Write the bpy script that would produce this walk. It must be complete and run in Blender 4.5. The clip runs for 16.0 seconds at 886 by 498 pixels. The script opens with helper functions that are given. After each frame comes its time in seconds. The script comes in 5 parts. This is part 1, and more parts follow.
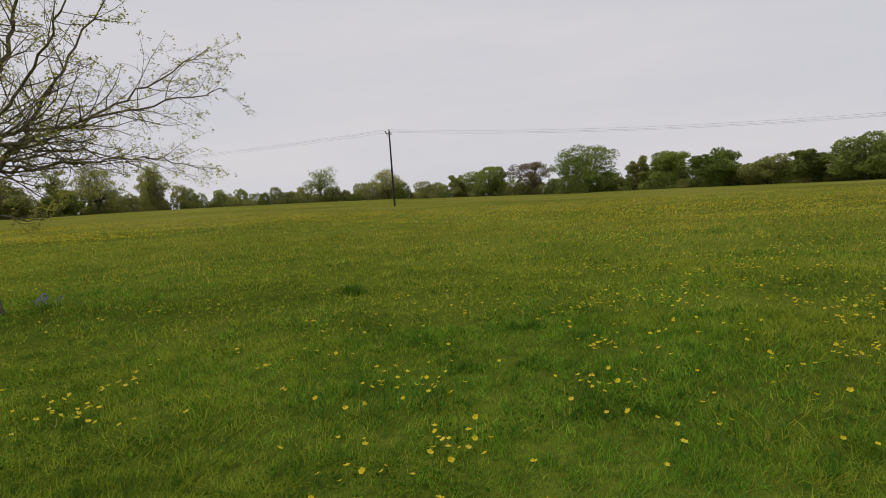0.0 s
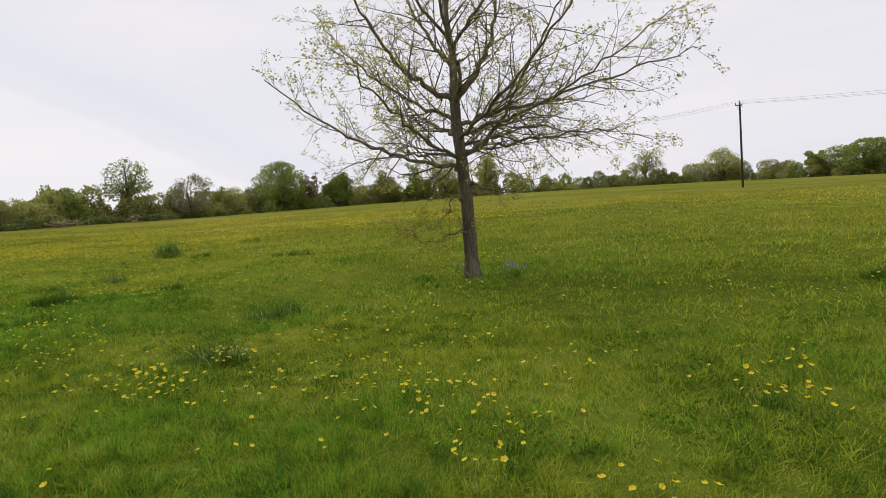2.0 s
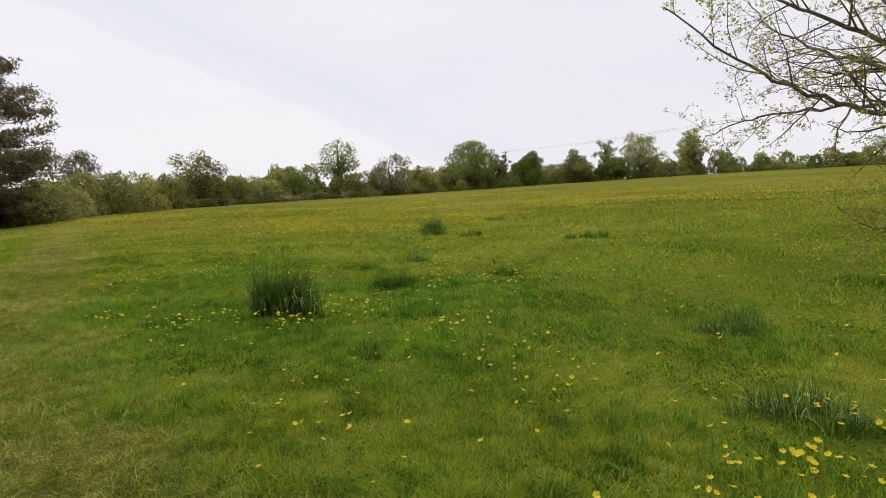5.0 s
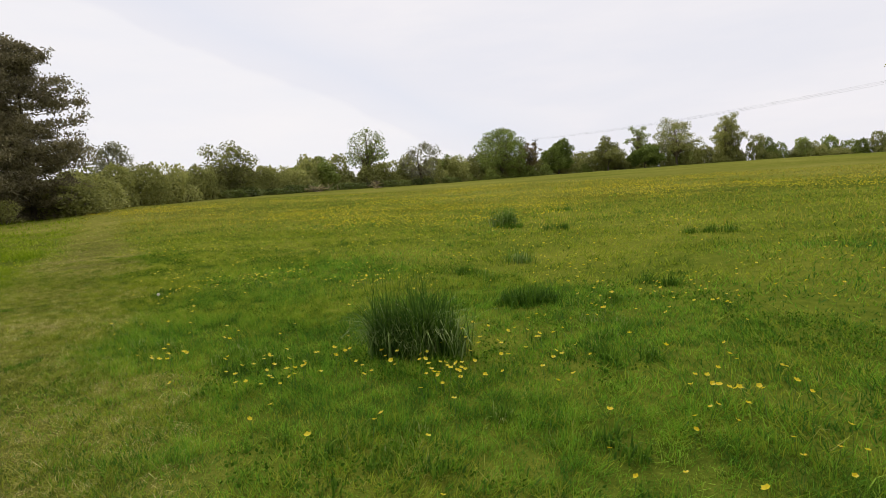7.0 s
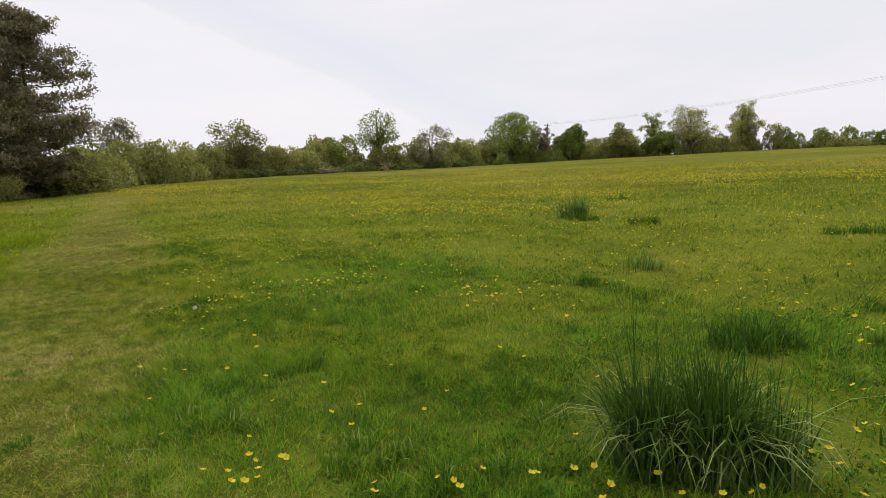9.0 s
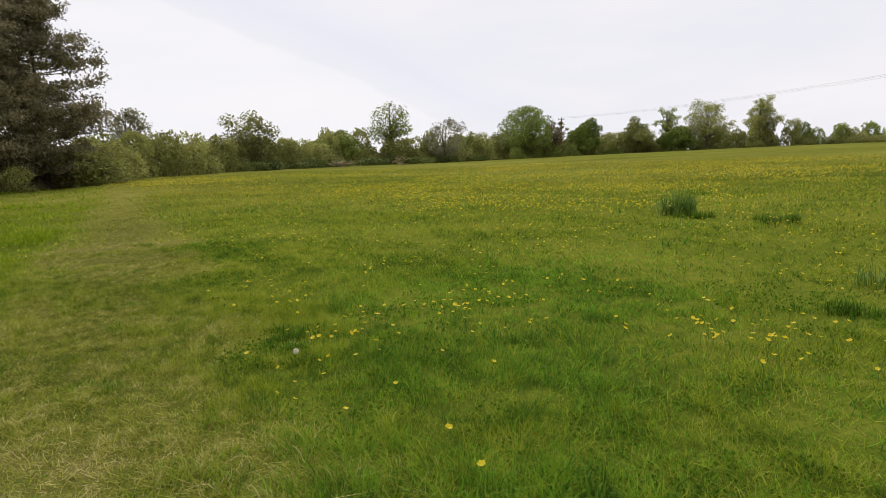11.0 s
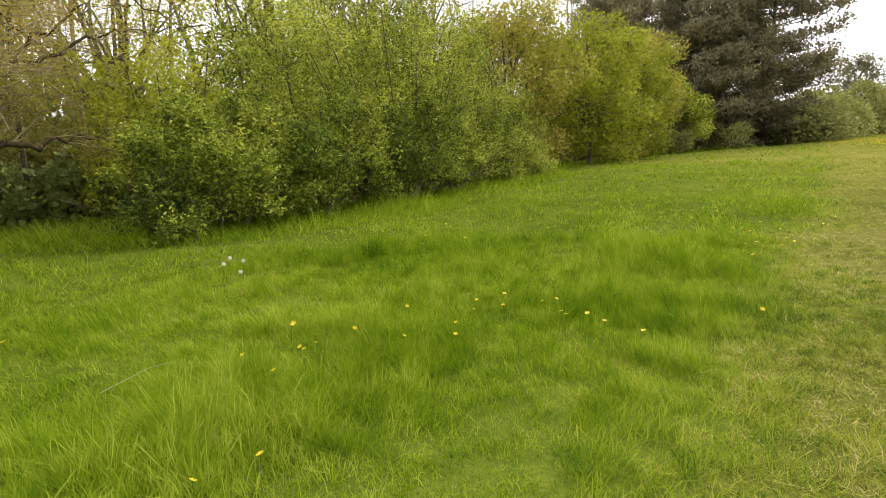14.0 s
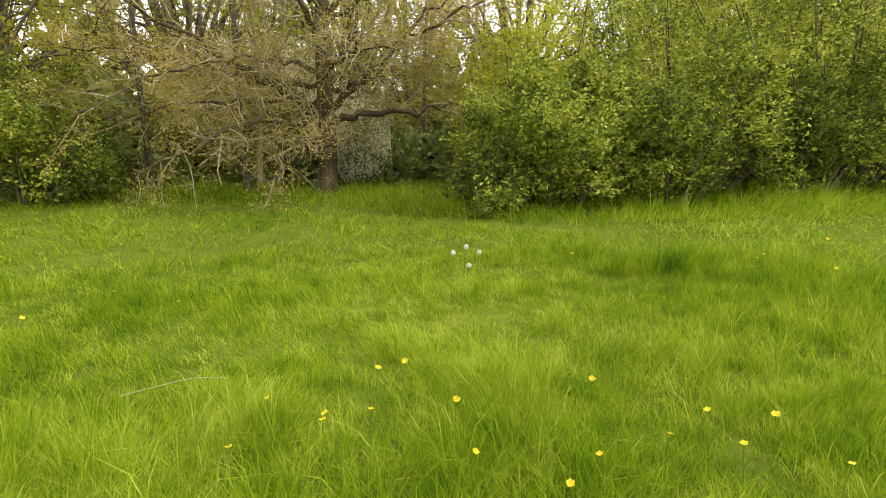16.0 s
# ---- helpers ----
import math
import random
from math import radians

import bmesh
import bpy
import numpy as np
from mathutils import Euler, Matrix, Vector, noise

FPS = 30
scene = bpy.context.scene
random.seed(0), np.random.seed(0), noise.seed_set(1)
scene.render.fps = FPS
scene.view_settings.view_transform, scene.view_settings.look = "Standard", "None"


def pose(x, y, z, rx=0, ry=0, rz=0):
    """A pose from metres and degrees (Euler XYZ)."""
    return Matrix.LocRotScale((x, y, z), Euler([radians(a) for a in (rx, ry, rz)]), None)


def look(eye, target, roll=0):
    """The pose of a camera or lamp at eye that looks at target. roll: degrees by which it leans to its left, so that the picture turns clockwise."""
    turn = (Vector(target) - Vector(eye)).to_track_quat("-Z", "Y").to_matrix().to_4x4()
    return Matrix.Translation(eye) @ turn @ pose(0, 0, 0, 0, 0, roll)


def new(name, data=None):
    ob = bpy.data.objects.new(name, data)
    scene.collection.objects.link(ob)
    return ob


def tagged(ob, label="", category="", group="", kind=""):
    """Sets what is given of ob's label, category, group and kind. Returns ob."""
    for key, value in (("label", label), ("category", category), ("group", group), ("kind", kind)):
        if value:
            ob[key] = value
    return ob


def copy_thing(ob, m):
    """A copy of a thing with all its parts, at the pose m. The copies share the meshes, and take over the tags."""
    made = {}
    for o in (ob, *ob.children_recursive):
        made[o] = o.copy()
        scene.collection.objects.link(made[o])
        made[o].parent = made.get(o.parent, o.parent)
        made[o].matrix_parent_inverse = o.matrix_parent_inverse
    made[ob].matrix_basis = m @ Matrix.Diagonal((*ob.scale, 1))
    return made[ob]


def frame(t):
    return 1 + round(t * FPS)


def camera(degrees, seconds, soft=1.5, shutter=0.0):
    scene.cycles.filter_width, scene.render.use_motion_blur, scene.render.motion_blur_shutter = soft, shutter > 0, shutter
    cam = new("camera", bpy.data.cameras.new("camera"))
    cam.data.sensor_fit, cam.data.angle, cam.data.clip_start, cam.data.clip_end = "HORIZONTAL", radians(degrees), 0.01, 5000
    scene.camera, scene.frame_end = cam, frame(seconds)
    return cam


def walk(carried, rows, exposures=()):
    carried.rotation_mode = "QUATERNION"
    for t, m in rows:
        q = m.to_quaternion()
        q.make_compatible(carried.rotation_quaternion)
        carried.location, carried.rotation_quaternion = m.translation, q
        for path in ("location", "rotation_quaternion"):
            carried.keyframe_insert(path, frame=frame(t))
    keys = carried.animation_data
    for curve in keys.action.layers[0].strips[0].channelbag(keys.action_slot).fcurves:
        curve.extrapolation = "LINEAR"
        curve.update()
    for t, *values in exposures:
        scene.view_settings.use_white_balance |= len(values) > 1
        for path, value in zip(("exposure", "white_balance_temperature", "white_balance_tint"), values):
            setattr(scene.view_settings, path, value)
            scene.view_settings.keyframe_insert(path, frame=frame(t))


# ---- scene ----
cam = camera(75.46, 16.0, soft=0.85)
PATH = [
    (0.0, (-0.100, -0.690, 1.499), (-0.1066, 1.3030, 1.3315), -4.07),
    (0.5, (-0.809, -0.668, 1.494), (-1.1766, 1.2927, 1.3546), -3.74),
    (1.0, (-1.503, -0.640, 1.494), (-2.1808, 1.2367, 1.3622), -3.93),
    (1.5, (-2.213, -0.656, 1.465), (-3.1111, 1.1259, 1.3395), -4.15),
    (2.0, (-2.896, -0.695, 1.446), (-3.9213, 1.0169, 1.3053), -4.38),
    (2.5, (-3.605, -0.679, 1.494), (-4.7373, 0.9634, 1.3479), -4.38),
    (3.0, (-4.312, -0.758, 1.493), (-5.5224, 0.8272, 1.3386), -3.49),
    (3.5, (-4.986, -0.830, 1.497), (-6.2711, 0.6943, 1.3365), -3.13),
    (4.0, (-5.670, -0.870, 1.561), (-7.0268, 0.5903, 1.4003), -3.34),
    (4.5, (-6.402, -0.944, 1.566), (-7.8482, 0.4280, 1.4112), -3.36),
    (7.0, (-9.888, -0.557, 1.656), (-11.4355, 0.6949, 1.4569), -3.91),
    (7.5, (-10.606, -0.587, 1.677), (-12.1556, 0.6603, 1.4700), -3.76),
    (8.0, (-11.302, -0.469, 1.686), (-12.8541, 0.7723, 1.4641), -3.85),
    (8.5, (-11.951, -0.351, 1.714), (-13.5032, 0.8859, 1.4669), -3.45),
    (9.0, (-12.666, -0.264, 1.745), (-14.2179, 0.9711, 1.4928), -2.77),
    (11.5, (-16.338, -0.153, 1.665), (-17.9108, 1.0499, 1.3815), -2.20),
    (12.0, (-17.079, -0.329, 1.697), (-18.8209, 0.6110, 1.4127), -2.51),
    (12.5, (-17.734, -0.422, 1.725), (-19.6627, 0.0169, 1.4288), -2.96),
    (13.0, (-18.351, -0.602, 1.724), (-20.3254, -0.6715, 1.4125), -2.40),
    (13.5, (-19.002, -0.767, 1.708), (-20.9085, -1.2759, 1.3831), -2.13),
    (14.0, (-19.655, -0.901, 1.723), (-21.4502, -1.7136, 1.3827), -1.19),
    (14.5, (-20.205, -1.003, 1.700), (-21.7869, -2.1764, 1.3509), 0.20),
    (15.0, (-20.827, -1.013, 1.710), (-22.0880, -2.5192, 1.3372), 0.60),
    (15.5, (-21.450, -1.002, 1.726), (-22.4538, -2.6885, 1.3402), -0.05),
    (16.0, (-22.050, -0.960, 1.701), (-22.8690, -2.7346, 1.2778), 0.24),
]
EXPOSURES = [(0.0, -0.36), (1.0, -0.1), (2.0, 0.02), (3.0, 0.05), (8.0, 0.06), (12.0, 0.16), (13.0, 0.35), (13.5, 0.58), (14.0, 0.9), (14.5, 1.08), (15.0, 1.2), (16.0, 1.22)]
walk(cam, [(t, look(eye, target, roll)) for t, eye, target, roll in PATH], EXPOSURES)

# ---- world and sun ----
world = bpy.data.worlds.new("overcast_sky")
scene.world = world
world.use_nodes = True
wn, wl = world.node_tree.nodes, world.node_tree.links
wn.clear()


def wmath(op, a, b=None, clamp=False):
    n = wn.new("ShaderNodeMath")
    n.operation, n.use_clamp = op, clamp
    for i, s in enumerate((a, b)):
        if s is None:
            continue
        if isinstance(s, (int, float)):
            n.inputs[i].default_value = s
        else:
            wl.new(s, n.inputs[i])
    return n.outputs[0]


def wmix(fac, a, b):
    n = wn.new("ShaderNodeMix")
    n.data_type = "RGBA"
    for s, i in ((fac, 0), (a, 6), (b, 7)):
        if isinstance(s, (int, float)):
            n.inputs[i].default_value = s
        elif isinstance(s, tuple):
            n.inputs[i].default_value = (*s, 1)
        else:
            wl.new(s, n.inputs[i])
    return n.outputs[2]


SUN_AZ, SUN_EL = radians(72), radians(48)          # to the left of +y, and above the horizon
sky = wn.new("ShaderNodeTexSky")
sky.sky_type, sky.sun_disc = "NISHITA", False
sky.sun_elevation, sky.sun_rotation = SUN_EL, -SUN_AZ
coord = wn.new("ShaderNodeTexCoord")
stretch = wn.new("ShaderNodeMapping")
stretch.inputs["Scale"].default_value = (1.2, 1.2, 6.0)
wl.new(coord.outputs["Generated"], stretch.inputs["Vector"])
streaks = wn.new("ShaderNodeTexNoise")
streaks.inputs["Scale"].default_value, streaks.inputs["Detail"].default_value, streaks.inputs["Roughness"].default_value = 1.7, 5, 0.55
wl.new(stretch.outputs[0], streaks.inputs["Vector"])
ripple = wn.new("ShaderNodeTexNoise")
ripple.inputs["Scale"].default_value, ripple.inputs["Detail"].default_value = 9.0, 6
wl.new(coord.outputs["Generated"], ripple.inputs["Vector"])
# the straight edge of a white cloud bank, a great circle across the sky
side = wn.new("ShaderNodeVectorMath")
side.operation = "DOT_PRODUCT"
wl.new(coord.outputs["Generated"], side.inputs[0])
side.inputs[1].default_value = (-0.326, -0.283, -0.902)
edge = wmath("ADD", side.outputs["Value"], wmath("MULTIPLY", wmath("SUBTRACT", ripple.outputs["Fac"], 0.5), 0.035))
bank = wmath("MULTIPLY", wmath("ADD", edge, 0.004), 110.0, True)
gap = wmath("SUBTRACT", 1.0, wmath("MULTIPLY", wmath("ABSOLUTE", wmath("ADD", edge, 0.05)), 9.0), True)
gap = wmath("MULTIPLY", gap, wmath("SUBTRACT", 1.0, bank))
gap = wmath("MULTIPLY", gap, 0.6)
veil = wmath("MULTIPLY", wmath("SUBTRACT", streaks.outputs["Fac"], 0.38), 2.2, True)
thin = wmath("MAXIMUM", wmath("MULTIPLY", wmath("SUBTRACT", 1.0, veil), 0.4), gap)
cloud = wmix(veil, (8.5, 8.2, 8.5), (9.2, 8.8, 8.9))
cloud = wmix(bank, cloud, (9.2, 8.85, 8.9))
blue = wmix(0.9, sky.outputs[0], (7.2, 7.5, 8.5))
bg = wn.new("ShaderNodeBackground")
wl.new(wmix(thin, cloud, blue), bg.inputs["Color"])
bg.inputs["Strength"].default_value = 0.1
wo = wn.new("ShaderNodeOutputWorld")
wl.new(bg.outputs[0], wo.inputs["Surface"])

sun = bpy.data.lights.new("sun", "SUN")
sun.energy, sun.angle, sun.color = 1.45, radians(14), (1.0, 0.95, 0.86)
sun_ob = new("sun", sun)
sun_ob.matrix_world = look((0, 0, 60), (60 * math.sin(SUN_AZ) * math.cos(SUN_EL), -60 * math.cos(SUN_AZ) * math.cos(SUN_EL), 60 - 60 * math.sin(SUN_EL)))

# ---- materials ----


def material(name):
    m = bpy.data.materials.new(name)
    m.use_nodes = True
    m.node_tree.nodes.clear()
    return m, m.node_tree.nodes, m.node_tree.links


def ramp(nodes, links, fac, stops):
    r = nodes.new("ShaderNodeValToRGB")
    while len(r.color_ramp.elements) < len(stops):
        r.color_ramp.elements.new(0.5)
    for e, (p, c) in zip(r.color_ramp.elements, stops):
        e.position, e.color = p, (*c, 1)
    links.new(fac, r.inputs[0])
    return r.outputs[0]


def fmath(nodes, links, op, a, b, clamp=False):
    n = nodes.new("ShaderNodeMath")
    n.operation, n.use_clamp = op, clamp
    for i, s in enumerate((a, b)):
        if isinstance(s, (int, float)):
            n.inputs[i].default_value = s
        else:
            links.new(s, n.inputs[i])
    return n.outputs[0]


def foliage(name, stops, through_light=0.3, patch=0.5, rough=0.55, shine=0.25, grain=0.35, fine=4.0, clump=0.6, drift=1.5):
    """Leaves and blades: colour by island, by object and by soft patches; part of the light passes through."""
    m, nodes, links = material(name)
    geo = nodes.new("ShaderNodeNewGeometry")
    info = nodes.new("ShaderNodeObjectInfo")
    tc = nodes.new("ShaderNodeNewGeometry")
    big = nodes.new("ShaderNodeTexNoise")
    big.inputs["Scale"].default_value, big.inputs["Detail"].default_value = patch, 3
    links.new(tc.outputs["Position"], big.inputs["Vector"])
    small = nodes.new("ShaderNodeTexNoise")
    small.inputs["Scale"].default_value, small.inputs["Detail"].default_value = fine, 2
    links.new(tc.outputs["Position"], small.inputs["Vector"])
    f = fmath(nodes, links, "MULTIPLY", geo.outputs["Random Per Island"], grain)
    f = fmath(nodes, links, "ADD", f, fmath(nodes, links, "MULTIPLY", fmath(nodes, links, "SUBTRACT", big.outputs["Fac"], 0.5), drift))
    f = fmath(nodes, links, "ADD", f, fmath(nodes, links, "MULTIPLY", fmath(nodes, links, "SUBTRACT", small.outputs["Fac"], 0.5), clump))
    f = fmath(nodes, links, "ADD", f, fmath(nodes, links, "MULTIPLY", fmath(nodes, links, "SUBTRACT", info.outputs["Random"], 0.5), 0.5))
    f = fmath(nodes, links, "ADD", f, 0.5 - grain / 2, True)
    col = ramp(nodes, links, f, stops)
    p = nodes.new("ShaderNodeBsdfPrincipled")
    p.inputs["Roughness"].default_value = rough
    p.inputs["Specular IOR Level"].default_value = shine
    links.new(col, p.inputs["Base Color"])
    tr = nodes.new("ShaderNodeBsdfTranslucent")
    links.new(col, tr.inputs["Color"])
    mix = nodes.new("ShaderNodeMixShader")
    mix.inputs[0].default_value = through_light
    links.new(p.outputs[0], mix.inputs[1])
    links.new(tr.outputs[0], mix.inputs[2])
    out = nodes.new("ShaderNodeOutputMaterial")
    links.new(mix.outputs[0], out.inputs[0])
    return m


def rough_solid(name, stops, scale=6.0, rough=0.85, bump=0.4, stretch_z=1.0, detail=6, metal=0.0, depth=0.02):
    """Bark, wood, metal: noise in colour and relief."""
    m, nodes, links = material(name)
    tc = nodes.new("ShaderNodeTexCoord")
    mp = nodes.new("ShaderNodeMapping")
    mp.inputs["Scale"].default_value = (1, 1, stretch_z)
    links.new(tc.outputs["Object"], mp.inputs["Vector"])
    n1 = nodes.new("ShaderNodeTexNoise")
    n1.inputs["Scale"].default_value, n1.inputs["Detail"].default_value = scale, detail
    links.new(mp.outputs[0], n1.inputs["Vector"])
    n2 = nodes.new("ShaderNodeTexNoise")
    n2.inputs["Scale"].default_value, n2.inputs["Detail"].default_value = scale * 6, 4
    links.new(mp.outputs[0], n2.inputs["Vector"])
    f = fmath(nodes, links, "ADD", fmath(nodes, links, "MULTIPLY", n1.outputs["Fac"], 0.65), fmath(nodes, links, "MULTIPLY", n2.outputs["Fac"], 0.35))
    f = fmath(nodes, links, "MULTIPLY", fmath(nodes, links, "SUBTRACT", f, 0.3), 2.5, True)
    p = nodes.new("ShaderNodeBsdfPrincipled")
    p.inputs["Roughness"].default_value, p.inputs["Metallic"].default_value = rough, metal
    p.inputs["Specular IOR Level"].default_value = 0.1
    links.new(ramp(nodes, links, f, stops), p.inputs["Base Color"])
    b = nodes.new("ShaderNodeBump")
    b.inputs["Strength"].default_value, b.inputs["Distance"].default_value = bump, depth
    links.new(f, b.inputs["Height"])
    links.new(b.outputs[0], p.inputs["Normal"])
    out = nodes.new("ShaderNodeOutputMaterial")
    links.new(p.outputs[0], out.inputs[0])
    return m


def ground_material():
    m, nodes, links = material("meadow_turf")
    geo = nodes.new("ShaderNodeNewGeometry")
    fac = None
    for scale, detail, weight in ((0.045, 3, 0.7), (0.5, 4, 0.5), (7.0, 6, 0.45), (40.0, 4, 0.35)):
        n = nodes.new("ShaderNodeTexNoise")
        n.inputs["Scale"].default_value, n.inputs["Detail"].default_value = scale, detail
        links.new(geo.outputs["Position"], n.inputs["Vector"])
        part_f = fmath(nodes, links, "MULTIPLY", fmath(nodes, links, "SUBTRACT", n.outputs["Fac"], 0.5), weight * 1.6)
        fac = part_f if fac is None else fmath(nodes, links, "ADD", fac, part_f)
        last = n.outputs["Fac"]
    fac = fmath(nodes, links, "ADD", fac, 0.5, True)
    lush = ramp(nodes, links, fac, GRASS_GROUND)
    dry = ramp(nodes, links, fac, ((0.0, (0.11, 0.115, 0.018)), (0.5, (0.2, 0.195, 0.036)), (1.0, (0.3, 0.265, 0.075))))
    at = nodes.new("ShaderNodeAttribute")
    at.attribute_name = "worn"
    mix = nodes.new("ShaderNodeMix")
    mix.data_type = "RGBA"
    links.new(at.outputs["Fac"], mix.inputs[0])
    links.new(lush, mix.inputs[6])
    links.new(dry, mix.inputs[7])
    thatch = ramp(nodes, links, fac, ((0.0, (0.05, 0.06, 0.013)), (0.5, (0.14, 0.14, 0.032)), (1.0, (0.28, 0.24, 0.08))))
    at = nodes.new("ShaderNodeAttribute")
    at.attribute_name = "trodden"
    trod = nodes.new("ShaderNodeMix")
    trod.data_type = "RGBA"
    links.new(at.outputs["Fac"], trod.inputs[0])
    links.new(mix.outputs[2], trod.inputs[6])
    links.new(thatch, trod.inputs[7])
    p = nodes.new("ShaderNodeBsdfPrincipled")
    p.inputs["Roughness"].default_value, p.inputs["Specular IOR Level"].default_value = 0.95, 0.0
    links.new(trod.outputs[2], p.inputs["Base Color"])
    b = nodes.new("ShaderNodeBump")
    b.inputs["Strength"].default_value, b.inputs["Distance"].default_value = 0.6, 0.05
    links.new(last, b.inputs["Height"])
    links.new(b.outputs[0], p.inputs["Normal"])
    out = nodes.new("ShaderNodeOutputMaterial")
    links.new(p.outputs[0], out.inputs[0])
    return m


GRASS_GROUND = ((0.0, (0.045, 0.065, 0.009)), (0.5, (0.115, 0.15, 0.017)), (1.0, (0.23, 0.235, 0.033)))
MAT_TURF = ground_material()
MAT_GRASS = foliage("meadow_grass", ((0.0, (0.065, 0.135, 0.018)), (0.3, (0.205, 0.29, 0.025)), (0.6, (0.36, 0.42, 0.034)), (0.85, (0.4, 0.44, 0.05)), (1.0, (0.44, 0.43, 0.1))), 0.4, 0.5, 0.7, 0.03, 0.7, 4.0, 1.7, 1.0)
MAT_GREEN = foliage("fresh_meadow_grass", ((0.0, (0.05, 0.15, 0.018)), (0.35, (0.165, 0.34, 0.026)), (0.7, (0.27, 0.48, 0.036)), (1.0, (0.45, 0.56, 0.08))), 0.4, 0.6, 0.6, 0.06, 0.7, 4.5, 1.6, 1.0)
MAT_LUSH = foliage("long_grass", ((0.0, (0.055, 0.125, 0.006)), (0.4, (0.175, 0.275, 0.009)), (0.75, (0.28, 0.38, 0.012)), (1.0, (0.44, 0.5, 0.06))), 0.42, 0.4, 0.6, 0.02, 0.75, 4.0, 1.5, 0.9)
MAT_MOWN = foliage("trodden_grass", ((0.0, (0.09, 0.14, 0.014)), (0.35, (0.27, 0.31, 0.032)), (0.7, (0.43, 0.42, 0.08)), (1.0, (0.62, 0.55, 0.23))), 0.3, 0.5, 0.7, 0.03, 0.9, 7.0, 1.5, 0.8)
MAT_HAY = foliage("flowering_grass", ((0.0, (0.21, 0.2, 0.03)), (0.5, (0.42, 0.39, 0.055)), (1.0, (0.56, 0.48, 0.11))), 0.35, 0.2, 0.7, 0.0, 0.6, 0.5)
MAT_SEDGE = foliage("tussock_blades", ((0.0, (0.05, 0.105, 0.016)), (0.5, (0.125, 0.22, 0.028)), (0.85, (0.22, 0.33, 0.05)), (1.0, (0.46, 0.54, 0.18))), 0.35, 0.8, 0.65, 0.02, 0.8, 6.0)
MAT_SEDGE_PALE = foliage("arching_sedge_blades", ((0.0, (0.08, 0.14, 0.03)), (0.5, (0.21, 0.3, 0.075)), (1.0, (0.5, 0.57, 0.25))), 0.35, 0.8, 0.6, 0.03, 0.9, 6.0)
MAT_TUFT = foliage("coarse_tuft_blades", ((0.0, (0.05, 0.11, 0.012)), (0.5, (0.12, 0.23, 0.018)), (0.85, (0.2, 0.31, 0.03)), (1.0, (0.36, 0.42, 0.12))), 0.35, 0.8, 0.6, 0.05, 0.8, 6.0)
MAT_PETAL = foliage("buttercup_petal", ((0.0, (0.85, 0.62, 0.01)), (1.0, (0.97, 0.82, 0.05))), 0.45, 0.5, 0.4, 0.3, 0.6)
MAT_STEM = foliage("flower_stem", ((0.0, (0.05, 0.1, 0.015)), (1.0, (0.12, 0.19, 0.04))), 0.2)
MAT_SEED = foliage("dandelion_down", ((0.0, (0.66, 0.62, 0.5)), (1.0, (0.84, 0.8, 0.68))), 0.4)
MAT_BLUE = foliage("bluebell_petal", ((0.0, (0.2, 0.21, 0.42)), (1.0, (0.32, 0.34, 0.58))), 0.3)
MAT_BARK = rough_solid("oak_bark", ((0.0, (0.035, 0.028, 0.02)), (0.5, (0.12, 0.1, 0.072)), (1.0, (0.25, 0.23, 0.17))), 5.0, 0.9, 0.8, 0.25)
MAT_TWIG = rough_solid("twig_bark", ((0.0, (0.06, 0.048, 0.03)), (0.55, (0.16, 0.135, 0.085)), (1.0, (0.29, 0.26, 0.15))), 3.0, 0.9, 0.2)
MAT_PALE_BARK = rough_solid("mossy_grey_bark", ((0.0, (0.15, 0.12, 0.055)), (0.5, (0.34, 0.28, 0.14)), (1.0, (0.52, 0.45, 0.26))), 5.0, 0.9, 0.6, 0.3)
MAT_LIMB = rough_solid("brown_limb_bark", ((0.0, (0.03, 0.023, 0.012)), (0.5, (0.085, 0.065, 0.034)), (1.0, (0.2, 0.165, 0.09))), 5.0, 0.9, 0.6, 0.3)
MAT_STRAW = rough_solid("dry_straw", ((0.0, (0.34, 0.32, 0.14)), (1.0, (0.5, 0.47, 0.25))), 20.0, 0.7, 0.1)
MAT_BUDLEAF = foliage("young_oak_leaf", ((0.0, (0.24, 0.23, 0.03)), (0.6, (0.42, 0.41, 0.06)), (1.0, (0.55, 0.5, 0.13))), 0.5, 0.6)
MAT_MAPLE = foliage("maple_leaf", ((0.0, (0.13, 0.15, 0.012)), (0.5, (0.31, 0.345, 0.025)), (1.0, (0.48, 0.49, 0.06))), 0.45, 0.5, 0.6, 0.1, 0.5, 1.5, 0.9)
# distance haze is put into this leaf colour, lighter and greyer than the oak
MAT_DARKOAK = foliage("dark_oak_leaf", ((0.0, (0.1, 0.135, 0.03)), (0.5, (0.2, 0.26, 0.055)), (1.0, (0.33, 0.39, 0.09))), 0.3, 0.15, 0.6, 0.1, 0.5, 0.7)
MAT_GOLD = foliage("bronze_oak_leaf", ((0.0, (0.14, 0.15, 0.02)), (0.45, (0.3, 0.3, 0.035)), (0.8, (0.43, 0.39, 0.05)), (1.0, (0.52, 0.42, 0.1))), 0.5, 0.5)
MAT_BRONZE = foliage("bronze_young_leaf", ((0.0, (0.24, 0.22, 0.028)), (0.45, (0.5, 0.415, 0.06)), (0.8, (0.66, 0.49, 0.1)), (1.0, (0.72, 0.5, 0.18))), 0.55, 0.5)
